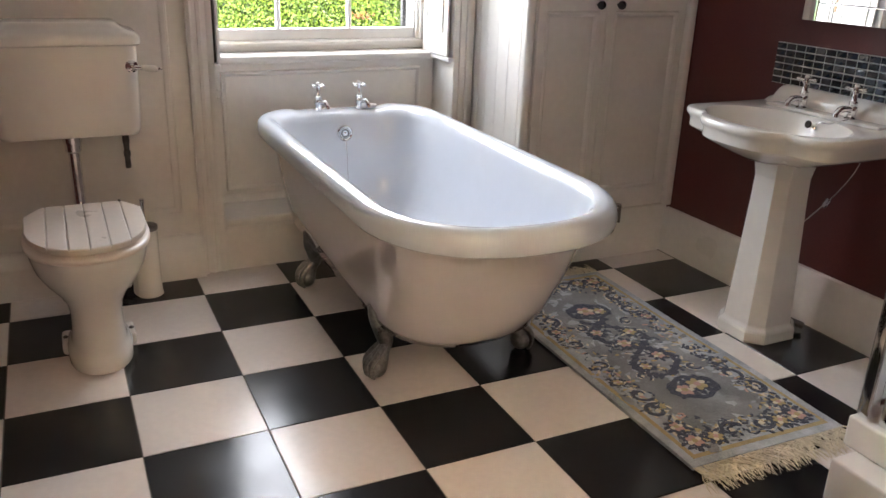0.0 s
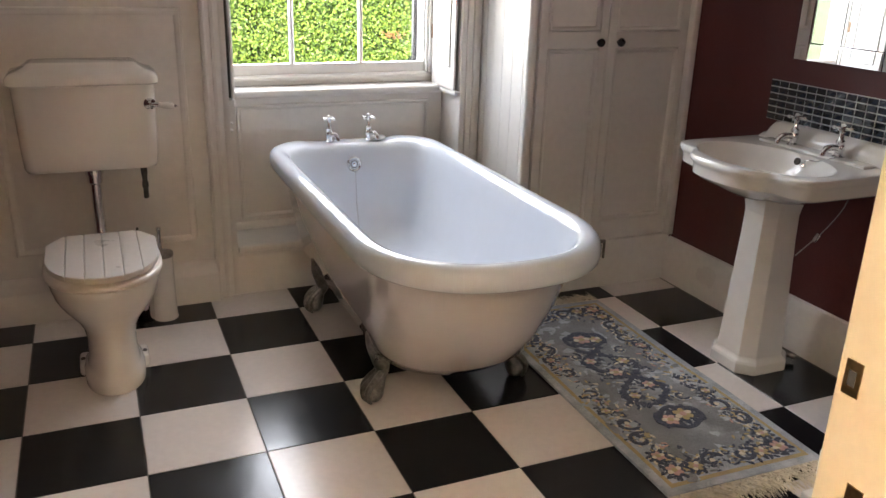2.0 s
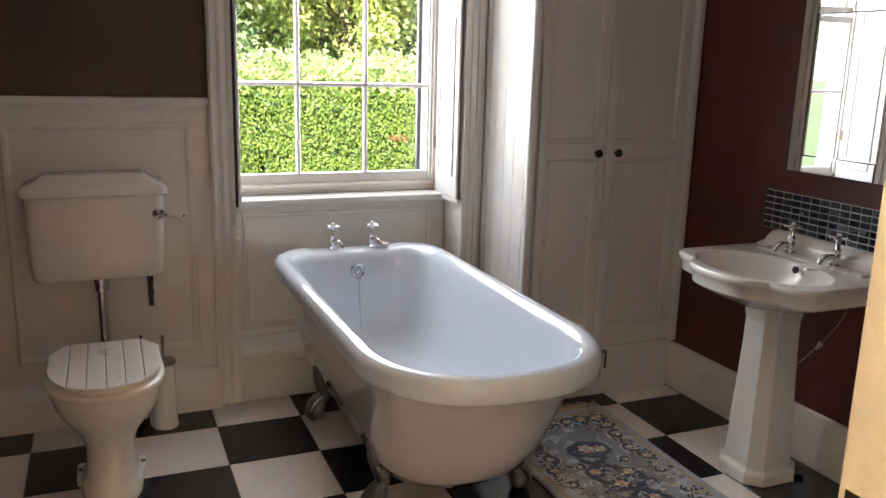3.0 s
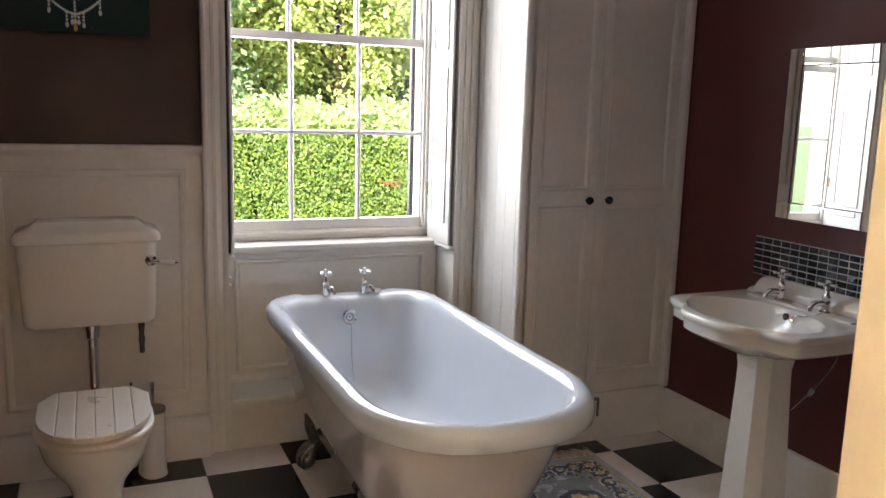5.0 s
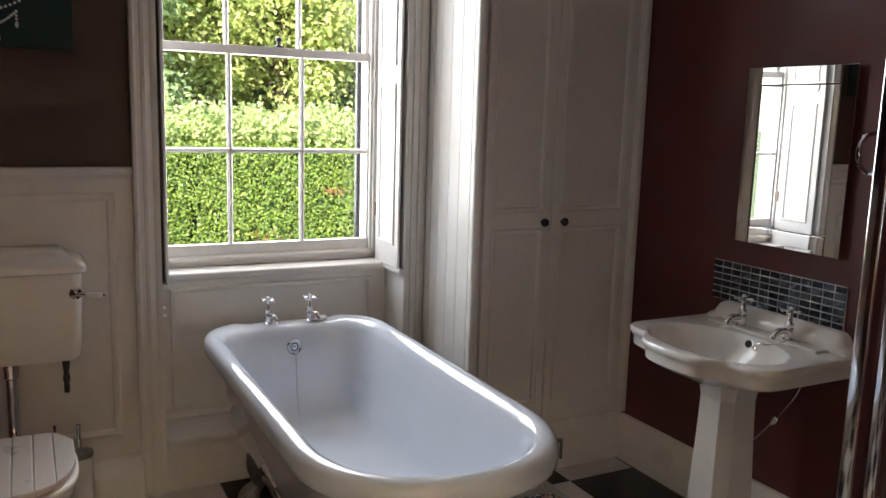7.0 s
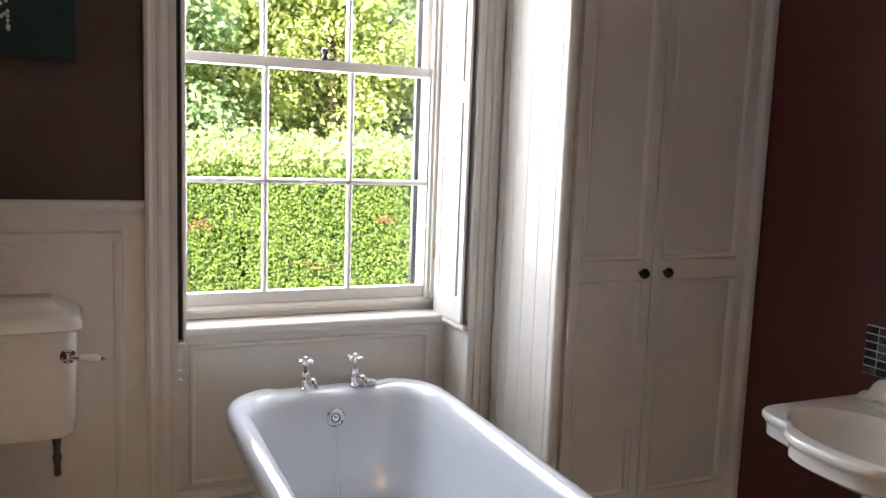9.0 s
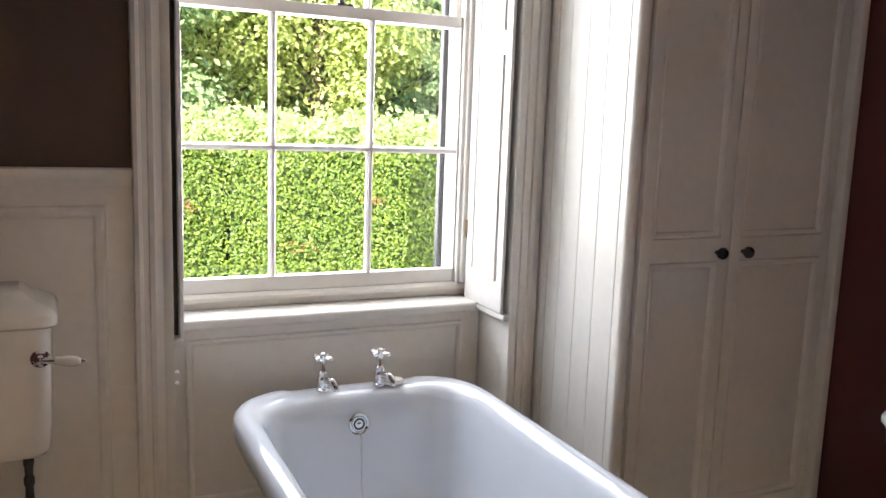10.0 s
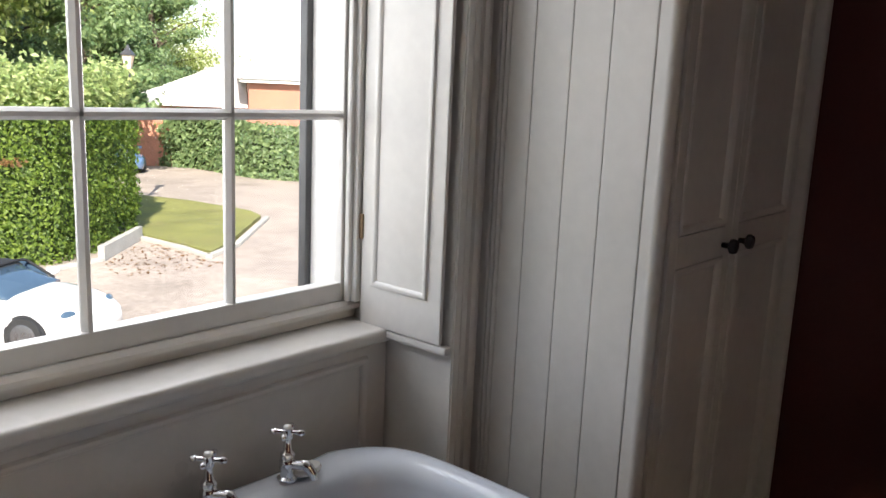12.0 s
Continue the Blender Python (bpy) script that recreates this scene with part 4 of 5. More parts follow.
def blot(key, x, y, rx, ry, a, lift, n=9, wob=0.12):
    if abs(x) > HW - 0.045 or abs(y) > HL - 0.049:
        return
    bm = motifs[key]
    ca, sa = math.cos(a), math.sin(a)
    pts = []
    for k in range(n):
        t = 2 * math.pi * k / n
        r = 1 + rr.uniform(-wob, wob)
        u, v = rx * math.cos(t) * r, ry * math.sin(t) * r
        pts.append((x + u * ca - v * sa, y + u * sa + v * ca))
    zc = rug_z(x, y)
    top = [bm.verts.new((px, py, zc + 0.0016 + lift)) for px, py in pts]
    low = [bm.verts.new((x + (px - x) * 1.06, y + (py - y) * 1.06, zc + 0.0006)) for px, py in pts]
    bm.faces.new(top)
    for k in range(n):
        j = (k + 1) % n
        bm.faces.new((low[k], low[j], top[j], top[k]))


def flower(x, y, r, colour, a=0.0):
    for k in range(9):
        t = a + 2 * math.pi * k / 9
        blot("navy", x + 1.25 * r * math.cos(t), y + 1.25 * r * math.sin(t), r * 0.62, r * 0.30, t + rr.uniform(-0.7, 0.7), 0.0012)
    blot("navy", x, y, r * 1.08, r * 1.08, 0, 0.0016, 12)
    for k in range(6):
        t = a + 2 * math.pi * k / 6
        blot(colour if k % 3 else "cream", x + 0.62 * r * math.cos(t), y + 0.62 * r * math.sin(t), r * 0.42, r * 0.34, t, 0.0022)
    blot("gold" if colour == "pink" else "pink", x, y, r * 0.36, r * 0.36, 0, 0.0028)


def scroll(x, y, r, a, turn, key="navy"):
    for k in range(16):
        t = k / 15
        ang = a + turn * 4.6 * t
        rad = r * (1 - 0.72 * t)
        px, py = x + rad * math.cos(ang), y + rad * math.sin(ang)
        blot("cream" if k % 3 == 0 else "pale", px + 0.24 * r * math.cos(ang), py + 0.22 * r * math.sin(ang), r * 0.20, r * 0.12, ang + 1.57, 0.001, 7)
        blot(key, px, py, r * (0.30 - 0.10 * t), r * 0.17, ang + 1.57, 0.0018, 7)
    blot("cream", x, y, r * 0.22, r * 0.22, 0, 0.002, 7)


def spray(x, y, r, count, keys=("navy", "navy", "navy", "pale", "grey", "gold")):
    for k in range(count):
        t, d = rr.uniform(0, 6.283), r * math.sqrt(rr.random())
        blot(rr.choice(keys), x + d * math.cos(t), y + d * math.sin(t), rr.uniform(0.007, 0.014), rr.uniform(0.003, 0.006), rr.uniform(0, 3.14), rr.uniform(0.0008, 0.0014), 6)


# cloudy pale and grey blots, more of the pile's sheen painted in
for k in range(150):
    blot(rr.choice(("pale", "pale", "grey")), rr.uniform(-HW, HW), rr.uniform(-HL, HL), rr.uniform(0.014, 0.034), rr.uniform(0.008, 0.018), rr.uniform(0, 3.14), 0.0003 + 0.0004 * rr.random(), 11, 0.35)
bx_, by_ = HW - 0.084, HL - 0.094
for sx in (-1, 1):
    for sy in (-1, 1):
        flower(sx * (bx_ - 0.000), sy * (by_ - 0.000), 0.026, "pink", 0.3)
        flower(sx * (bx_ - 0.072), sy * (by_ + 0.004), 0.023, "gold", 0.9)
        flower(sx * (bx_ + 0.002), sy * (by_ - 0.075), 0.022, "gold" if sx > 0 else "pink", 0.1)
        scroll(sx * (bx_ - 0.004), sy * (by_ - 0.165), 0.043, 1.2, sx * sy)
        scroll(sx * (bx_ - 0.016), sy * (by_ - 0.265), 0.040, -1.2, -sx * sy)
        scroll(sx * 0.055, sy * (by_ - 0.004), 0.042, 0.4, sx * sy)
        spray(sx * bx_ * 0.9, sy * by_ * 0.93, 0.10, 50)
        spray(sx * bx_, sy * 0.34, 0.05, 46)
        spray(sx * (bx_ + 0.005), sy * 0.22, 0.05, 46)
        spray(sx * (bx_ + 0.005), sy * 0.11, 0.05, 40)
        flower(sx * (bx_ + 0.006), sy * 0.185, 0.017, "pink" if sy > 0 else "gold")
        scroll(sx * (bx_ - 0.010), sy * 0.075, 0.027, 2.0, sx)
        spray(sx * 0.05, sy * by_, 0.06, 40)
for fx, fy, fr, fc in ((0.0, 0.30, 0.034, "pink"), (0.052, 0.285, 0.026, "gold"), (-0.03, -0.30, 0.030, "pink"), (0.03, -0.285, 0.034, "gold"), (-0.02, 0.03, 0.026, "pink"), (0.055, 0.10, 0.024, "gold"), (-0.065, 0.13, 0.022, "pink"), (0.04, -0.08, 0.022, "pink"), (-0.05, -0.13, 0.020, "gold")):
    flower(fx, fy, fr, fc, fx * 9)
for k in range(26):
    t = 2 * math.pi * k / 26
    for cy_, r_ in ((0.295, 0.078), (-0.293, 0.078)):
        blot("navy", 0.01 + r_ * 1.0 * math.cos(t), cy_ + r_ * 0.74 * math.sin(t) + 0.006 * math.sin(5 * t), 0.017, 0.010, t + 1.57, 0.0014, 7)
for k in range(40):
    t = k / 39
    yb = -0.2 + 0.42 * t
    blot("navy", 0.085 * math.sin(6.6 * t), yb, 0.021, 0.0105, rr.uniform(0, 3.1), 0.0013, 7)
    blot("navy", -0.085 * math.sin(6.6 * t + 0.5), yb, 0.019, 0.0095, rr.uniform(0, 3.1), 0.0013, 7)
spray(0, 0.10, 0.12, 70, ("navy", "navy", "cream", "pale", "grey"))
spray(0, -0.10, 0.12, 70, ("navy", "navy", "cream", "pale", "gold"))
for k in range(34):
    spray((1 if k % 2 else -1) * (HW - 0.09 - 0.02 * rr.random()), -0.55 + 1.1 * k / 33, 0.042, 10, ("navy", "navy", "cream", "cream", "pale", "gold", "pink"))
for k in range(16):
    spray(-0.17 + 0.34 * (k % 8) / 7, (1 if k < 8 else -1) * (HL - 0.10), 0.042, 10, ("navy", "navy", "cream", "cream", "pale", "gold"))
spray(0, 0.0, 0.115, 60, ("navy", "navy", "pale", "pale", "grey"))
for sx in (-1, 1):
    scroll(sx * 0.10, 0.36 * 0.5, 0.028, 1.0, sx)
    scroll(sx * 0.10, -0.36 * 0.5, 0.028, -1.0, -sx)
for key, mat in (("navy", RUG_NAVY), ("pale", RUG_PALE), ("gold", RUG_GOLD), ("pink", RUG_PINK), ("cream", RUG_CREAM), ("grey", RUG)):
    part(key + "_pattern", motifs[key], mat, rug, "carved " + key + " floral pattern")["kind"] = "stuff"
for sy in (-1, 1):
    fr_bm = bmesh.new()
    for k in range(300):
        x = -HW + 2 * HW * (k + rr.random()) / 300
        ln = rr.uniform(0.05, 0.105)
        dx, lift = rr.uniform(-0.045, 0.045), rr.uniform(0.001, 0.009)
        tube([(x, sy * (HL - 0.004), 0.007), (x - dx * 0.5, sy * (HL + ln * 0.3), 0.006 + lift), (x + dx * 0.7, sy * (HL + ln * 0.7), 0.003 + lift), (x + dx + rr.uniform(-0.01, 0.01), sy * (HL + ln), 0.0022)], [0.0016, 0.0014, 0.0013, 0.0008], 4, fr_bm)
    part("fringe", fr_bm, FRINGE, rug, "tangled cream cotton fringe")["kind"] = "stuff"

# ---- hall ceiling lamp ----
hall_lamp = thing("ceiling_lamp", "dished brass uplighter hanging in the hall", "lamp", at=(-1.1, -3.1, TOP))
part("rose", lathe(((0.05, 0), (0.05, -0.02), (0.008, -0.03), (0.008, -0.82), (0.03, -0.84)), 16), BRASS, hall_lamp, smooth=True)
part("bowl", lathe(((0.03, -0.845), (0.16, -0.84), (0.27, -0.815), (0.30, -0.80), (0.29, -0.80), (0.15, -0.83), (0.03, -0.838)), 28), BRASS, hall_lamp, "open dished bowl", True)

# ---- outside ----
GZ = -2.4
TARMAC = material("pinkish_tarmac", (0.38, 0.315, 0.265), 0.9, vary=0.25, scale=0.5, grain=9, bump=0.3, dirt_or_sheen=(0.16, 0.13, 0.10), dirt_or_sheen_amount=0.6)
GRASS = material("mown_grass", (0.20, 0.20, 0.055), 0.9, vary=0.3, scale=0.8, grain=12, bump=0.6, dirt_or_sheen=(0.20, 0.16, 0.06), dirt_or_sheen_amount=0.5)
KERB = material("pale_kerb_stone", (0.42, 0.40, 0.36), 0.8, vary=0.15, scale=2, bump=0.3)
FIELD = material("rough_grass", (0.08, 0.11, 0.03), 0.95, vary=0.3, scale=0.1, grain=2, bump=0.3)
BARK = material("bark", (0.10, 0.075, 0.05), 0.9, vary=0.3, scale=4, grain=20, bump=0.8)
HEDGE = leafy("hedge_leaves", (0.07, 0.13, 0.02), (0.25, 0.345, 0.055))
LAUREL = leafy("laurel_leaves", (0.22, 0.32, 0.10), (0.60, 0.66, 0.29))
CANOPY = leafy("tree_leaves", (0.19, 0.27, 0.06), (0.60, 0.64, 0.23))
DARKTREE = leafy("conifer_needles", (0.13, 0.215, 0.09), (0.36, 0.46, 0.20))
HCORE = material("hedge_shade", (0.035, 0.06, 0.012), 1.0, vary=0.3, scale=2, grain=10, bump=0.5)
CARWHITE = material("white_car_paint", (0.80, 0.80, 0.79), 0.25, vary=0.01, scale=2, bump=0.0, coat=0.8)
CARBLUE = material("blue_car_paint", (0.10, 0.17, 0.30), 0.25, vary=0.02, scale=2, bump=0.0, coat=0.8)
SOFTTOP = material("black_soft_top", (0.02, 0.02, 0.022), 0.85, vary=0.2, scale=10, bump=0.2)
CARGLASS = material("tinted_car_glass", (0.06, 0.10, 0.15), 0.06, vary=0.05, scale=2, bump=0.0, coat=0.4)
RIM = material("alloy_wheel", (0.20, 0.20, 0.21), 0.3, 0.9, vary=0.1, scale=10)
BRICK = material("red_brick", (0.44, 0.20, 0.13), 0.85, vary=0.25, scale=2, grain=14, bump=0.4)
ROOF = material("pale_weathered_slate", (0.64, 0.60, 0.56), 0.85, vary=0.12, scale=1.5, grain=8, bump=0.4)
LANTERN = material("lantern_glass", (0.75, 0.62, 0.48), 0.3, vary=0.05)
LITTER = leafy("fallen_leaves", (0.16, 0.075, 0.03), (0.36, 0.21, 0.08))

ground_bm = bmesh.new()
quad = [ground_bm.verts.new(v) for v in ((-400, 1.06, GZ), (400, 1.06, GZ), (400, 600, GZ), (-400, 600, GZ))]
ground_bm.faces.new(quad)
setting("ground", ground_bm, FIELD, "rough grassy ground reaching the far distance", category="ground")
setting("facade", box(-6, 8, 1.07, 1.10, GZ, 0.755), RENDER, "white painted outer wall below the window")


def slab_poly(pts, z0, z1):
    return loft([[Vector((x, y, z)) for x, y in pts] for z in (z0, z1)])


setting("road", slab_poly(((-30, 2), (14, 2), (34, 10), (60, 40), (44, 60), (20, 48), (15.5, 31), (11.2, 20.3), (8.2, 17.2), (-30, 17.0)), GZ - 0.05, GZ + 0.02), TARMAC, "pinkish tarmac drive with darker patches and leaf litter", category="drive")
lawn = [(9.6, 17.2), (9.75, 15.5), (9.75, 14.5), (10.7, 15.2), (12.2, 16.6), (13.6, 17.9), (13.9, 18.8), (13.6, 21.5), (12.9, 23.4), (11.0, 20.5)]
setting("lawn", slab_poly(lawn, GZ, GZ + 0.12), GRASS, "small mown lawn with a pale kerb", category="lawn")
kerb_line = [(6.6, 15.05), (7.7, 15.35), (9.5, 17.05), (9.62, 15.4), (9.55, 14.3), (10.75, 15.0), (13.7, 17.75)]
for a, b in zip(kerb_line, kerb_line[1:]):
    d = Vector((b[0] - a[0], b[1] - a[1], 0))
    k = box(0, d.length, -0.07, 0.07, 0, 0.32 if b == (9.5, 17.05) else 0.09, 0.015)
    ob = tagged(part("kerb", k, KERB), "pale stone kerb edging the lawn", "kerb", "kerbs", "structure")
    ob.matrix_world = pose(a[0], a[1], GZ + 0.02, 0, 0, math.degrees(math.atan2(d.y, d.x)))


def leaves(points, normals, size, seed, droop=0.6):
    """many small folded leaves at points; each is a pair of triangles"""
    r = np.random.default_rng(seed)
    p = np.asarray(points, float)
    n = np.asarray(normals, float)
    m = len(p)
    n = n + r.normal(0, droop, (m, 3))
    n /= np.linalg.norm(n, axis=1)[:, None] + 1e-9
    u = np.cross(n, r.normal(0, 1, (m, 3)))
    u /= np.linalg.norm(u, axis=1)[:, None] + 1e-9
    v = np.cross(n, u)
    s = (size * r.uniform(0.6, 1.3, m))[:, None]
    quad_ = np.stack([p - u * s * 0.5, p + v * s * 0.28 + n * s * 0.08, p + u * s * 0.5, p - v * s * 0.28 + n * s * 0.08], 1).reshape(-1, 3)
    faces = np.arange(m * 4).reshape(m, 4)
    me = bpy.data.meshes.new("foliage")
    me.from_pydata(quad_.tolist(), [], faces.tolist())
    return me


def foliage(name, pts, nrm, size, mat, parent, seed, label="", droop=0.6):
    me = leaves(pts, nrm, size, seed, droop)
    me.materials.append(mat)
    ob = new(name, me)
    ob.parent = parent
    ob["kind"] = "stuff"
    if label:
        ob["label"] = label
    return ob


def clipped_hedge(label, line, depth, z_low, tops, per, size, mat, seed, growth=0):
    """line: the foot of its front; tops: heights at the line's points"""
    h = thing("hedge", label, "hedge")
    r = np.random.default_rng(seed)
    back = [(x + 0.3 * depth, y + depth) for x, y in line]
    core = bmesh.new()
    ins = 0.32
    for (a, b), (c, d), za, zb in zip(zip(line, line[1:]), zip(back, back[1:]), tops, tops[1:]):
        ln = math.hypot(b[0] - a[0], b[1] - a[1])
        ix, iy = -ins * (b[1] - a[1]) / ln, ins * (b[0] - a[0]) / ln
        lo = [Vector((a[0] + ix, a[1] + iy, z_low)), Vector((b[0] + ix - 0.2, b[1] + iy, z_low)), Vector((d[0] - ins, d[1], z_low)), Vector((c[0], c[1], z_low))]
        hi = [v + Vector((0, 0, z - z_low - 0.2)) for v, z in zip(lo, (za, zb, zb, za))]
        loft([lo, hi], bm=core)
    # solid dark block behind the leaves stands in for the hedge's inner shade
    part("shade_core", core, HCORE, h, "dark solid core painted as the hedge's inner shade")
    P, N = [], []
    runs = [(a, b, za, zb) for a, b, za, zb in zip(line, line[1:], tops, tops[1:])] + [(line[-1], back[-1], tops[-1], tops[-1])]
    for a, b, za, zb in runs:
        ln = math.hypot(b[0] - a[0], b[1] - a[1])
        cnt = int(ln * (za - z_low) * per)
        t, zt = r.random(cnt), r.random(cnt)
        x, y = a[0] + (b[0] - a[0]) * t, a[1] + (b[1] - a[1]) * t
        z = z_low + zt * (za + (zb - za) * t - z_low)
        nx_, ny_ = (b[1] - a[1]) / ln, -(b[0] - a[0]) / ln
        lump = 0.10 * np.sin(1.7 * x + 2.3 * z) * np.sin(1.3 * y - 1.9 * z) + r.normal(0, 0.06, cnt)
        P.append(np.stack([x + nx_ * lump, y + ny_ * lump, z], 1))
        N.append(np.tile((nx_, ny_, 0.5), (cnt, 1)))
        ct = int(ln * depth * per * 0.5)
        t, w = r.random(ct), r.random(ct)
        P.append(np.stack([a[0] + (b[0] - a[0]) * t + 0.3 * depth * w, a[1] + (b[1] - a[1]) * t + depth * w, za + (zb - za) * t + r.normal(0, 0.07, ct)], 1))
        N.append(np.tile((0, 0, 1.0), (ct, 1)))
    foliage("foliage", np.concatenate(P), np.concatenate(N), size, mat, h, seed, "clipped leaves")
    if growth:
        P = []
        for _ in range(growth):
            k = r.integers(0, len(line) - 1)
            t, w = r.random(), r.random()
            a, b = line[k], line[k + 1]
            za = tops[k] + (tops[k + 1] - tops[k]) * t
            base = np.array((a[0] + (b[0] - a[0]) * t + 0.3 * depth * w, a[1] + (b[1] - a[1]) * t + depth * w, za))
            lean = np.array((r.normal(0, 0.18), r.normal(0, 0.18), r.uniform(0.35, 1.0)))
            s = r.random(40)[:, None]
            P.append(base + lean * s + r.normal(0, 0.08, (40, 3)))
        P = np.concatenate(P)
        foliage("new_growth", P, np.tile((0, -0.4, 0.7), (len(P), 1)), size * 1.6, LAUREL, h, seed + 1, "loose pale new shoots")
    return h


clipped_hedge("tall clipped laurel hedge with loose pale new growth on top", [(-9, 17.5), (-2, 17.4), (3.3, 17.2), (7.0, 15.6), (9.8, 17.7)], 2.6, GZ, (0.68, 0.70, 0.72, 0.72, 0.70), 560, 0.098, HEDGE, 3, 620)
tall_hedge = bpy.data.objects["hedge"]
dead_r = np.random.default_rng(14)
for hx, hz, wide in ((4.75, -1.45, 0.42), (2.2, -0.55, 0.35), (6.2, -0.35, 0.25), (0.6, -0.9, 0.3)):
    hy = 17.2 - max(0.0, hx - 3.3) * 0.432 - 0.10
    dp = np.stack([dead_r.normal(hx, wide * 0.5, 46), np.full(46, hy), dead_r.normal(hz, wide * 0.18, 46)], 1)
    dp[:, 1] -= np.clip(dp[:, 0] - hx, -0.5, 0.5) * (0.432 if hx > 3.3 else 0.0)
    foliage("dead_leaves", dp, np.tile((-0.3, -1.0, 0.2), (46, 1)), 0.085, LITTER, tall_hedge, int(hx * 10), "patch of red-brown dying leaves")
clipped_hedge("dark clipped hedge along the drive before the brick house", [(16.9, 36), (19.2, 30), (19.4, 25.4), (22, 22)], 2.0, GZ, (0.2, -0.1, -0.4, -0.5), 220, 0.22, DARKTREE, 8)


def tree(label, x, y, height, radius, mat, seed, count=27000, low=0.10, size=0.25, cone=False):
    tr = thing("tree", label, "tree", at=(x, y, GZ))
    r = np.random.default_rng(seed)
    trunk = tube(smooth_path([(0, 0, 0), (r.normal(0, 0.15), r.normal(0, 0.15), height * 0.3), (r.normal(0, 0.3), r.normal(0, 0.3), height * 0.6), (r.normal(0, 0.3), r.normal(0, 0.3), height * 0.95)], 4), [0.34 * (1 - 0.072 * k) + 0.03 for k in range(13)], 9)
    limbs = []
    for k in range(46):
        a, h = r.uniform(0, 6.283), r.uniform(low, 0.95)
        reach = radius * ((1 - h) * 1.15 + 0.08 if cone else math.sqrt(max(0.05, 1 - ((h - 0.55) / 0.5) ** 2))) * r.uniform(0.65, 1.05)
        tip = Vector((reach * math.cos(a), reach * math.sin(a), height * h + (-(0.12) * reach if cone else 0.25 * reach)))
        limbs.append((Vector((0, 0, height * h * 0.85)), tip))
        tube([limbs[-1][0], limbs[-1][0].lerp(tip, 0.5) + Vector((0, 0, 0.1 * reach)), tip], [0.09, 0.06, 0.02], 6, trunk)
    part("trunk", trunk, BARK, tr, smooth=True)
    P, N = [], []
    for base, tip in limbs:
        for s in (0.45, 0.7, 0.9, 1.02):
            c = base.lerp(tip, s)
            m_ = count // (len(limbs) * 4)
            spread = (0.30 if cone else 0.42) * radius * 0.42
            q = r.normal(0, 1, (m_, 3)) * (spread, spread, spread * (0.35 if cone else 0.62))
            P.append(q + (c.x, c.y, c.z))
            N.append(q + (0, 0, spread))
    foliage("crown", np.concatenate(P), np.concatenate(N), size, mat, tr, seed, "uneven leafy crown", 0.5)
    return tr


for k, (x, y, h, rad, mat, cone) in enumerate(((-3.5, 27, 12, 4.2, DARKTREE, False), (1.2, 25.5, 9.5, 3.2, DARKTREE, False), (4.8, 30, 12.5, 4.0, CANOPY, False), (8.6, 29, 11.5, 3.6, CANOPY, False), (13.0, 36, 14, 4.4, DARKTREE, True), (11.0, 42, 15, 5.0, CANOPY, False), (17.0, 48, 15, 4.6, DARKTREE, True), (25.0, 62, 13, 5.5, CANOPY, False), (-8, 33, 13, 5.0, CANOPY, False), (4.0, 44, 17, 6.0, CANOPY, False), (34, 66, 14, 6.0, CANOPY, False), (0.5, 36, 15, 5.0, CANOPY, False), (8.0, 36, 15, 5.0, DARKTREE, False), (15.5, 42, 14, 4.5, CANOPY, False), (-6, 24, 10, 3.5, CANOPY, False), (19.5, 40, 14, 4.2, DARKTREE, True), (14.5, 30, 11, 2.8, DARKTREE, True), (26, 44, 12, 3.0, DARKTREE, True), (30, 52, 13, 4.5, CANOPY, False))):
    tree("dark drooping conifer behind the hedge" if cone else ("dense dark green tree behind the hedge" if mat is DARKTREE else "sunlit leafy tree behind the hedge"), x, y, h, rad, mat, 20 + k, cone=cone)

litter_r = np.random.default_rng(4)
lp = np.stack([litter_r.uniform(7.4, 9.5, 260), litter_r.uniform(13.6, 16.4, 260), np.full(260, GZ + 0.035)], 1)
lp = lp[(lp[:, 1] - 15.2) < (lp[:, 0] - 7.8) * 0.95]
lit = foliage("fallen_leaves", lp, np.tile((0, 0, 1.0), (len(lp), 1)), 0.085, LITTER, None, 6, droop=0.15)
tagged(lit, "brown fallen leaves scattered on the drive by the kerb", "leaves", "", "stuff")

lamp_post = thing("street_lamp", "black lamp post with a four-sided glass lantern", "street lamp", at=(11.6, 21.2, GZ))
part("post", lathe(((0.16, 0), (0.16, 0.25), (0.10, 0.35), (0.09, 0.9), (0.06, 1.0), (0.045, 3.6), (0.07, 3.65), (0.05, 3.75), (0.04, 3.95)), 12), SLATE_EDGE, lamp_post, smooth=True)
part("lantern", lathe(((0.10, 3.95), (0.19, 4.33)), 4), LANTERN, lamp_post, "frosted lantern glass")
part("lantern_roof", lathe(((0.23, 4.33), (0.23, 4.36), (0.10, 4.49), (0.07, 4.51), (0.05, 4.58), (0.01, 4.63)), 4), SLATE_EDGE, lamp_post)

house = thing("house", "red brick house with a pale slate hipped roof", "house", at=(21.0, 28.6, GZ), rz=-34)
part("wall", box(0, 12, 0, 9, 0, 3.70), BRICK, house)
part("fascia", box(-0.35, 12.35, -0.35, 9.35, 3.71, 3.86), RENDER, house, "white fascia board")
part("roof", loft([[Vector(p) for p in ((-0.45, -0.45, 3.87), (12.45, -0.45, 3.87), (12.45, 9.45, 3.87), (-0.45, 9.45, 3.87))], [Vector(p) for p in ((4.4, 4.4, 7.2), (7.6, 4.4, 7.2), (7.6, 4.6, 7.2), (4.4, 4.6, 7.2))]]), ROOF, house)
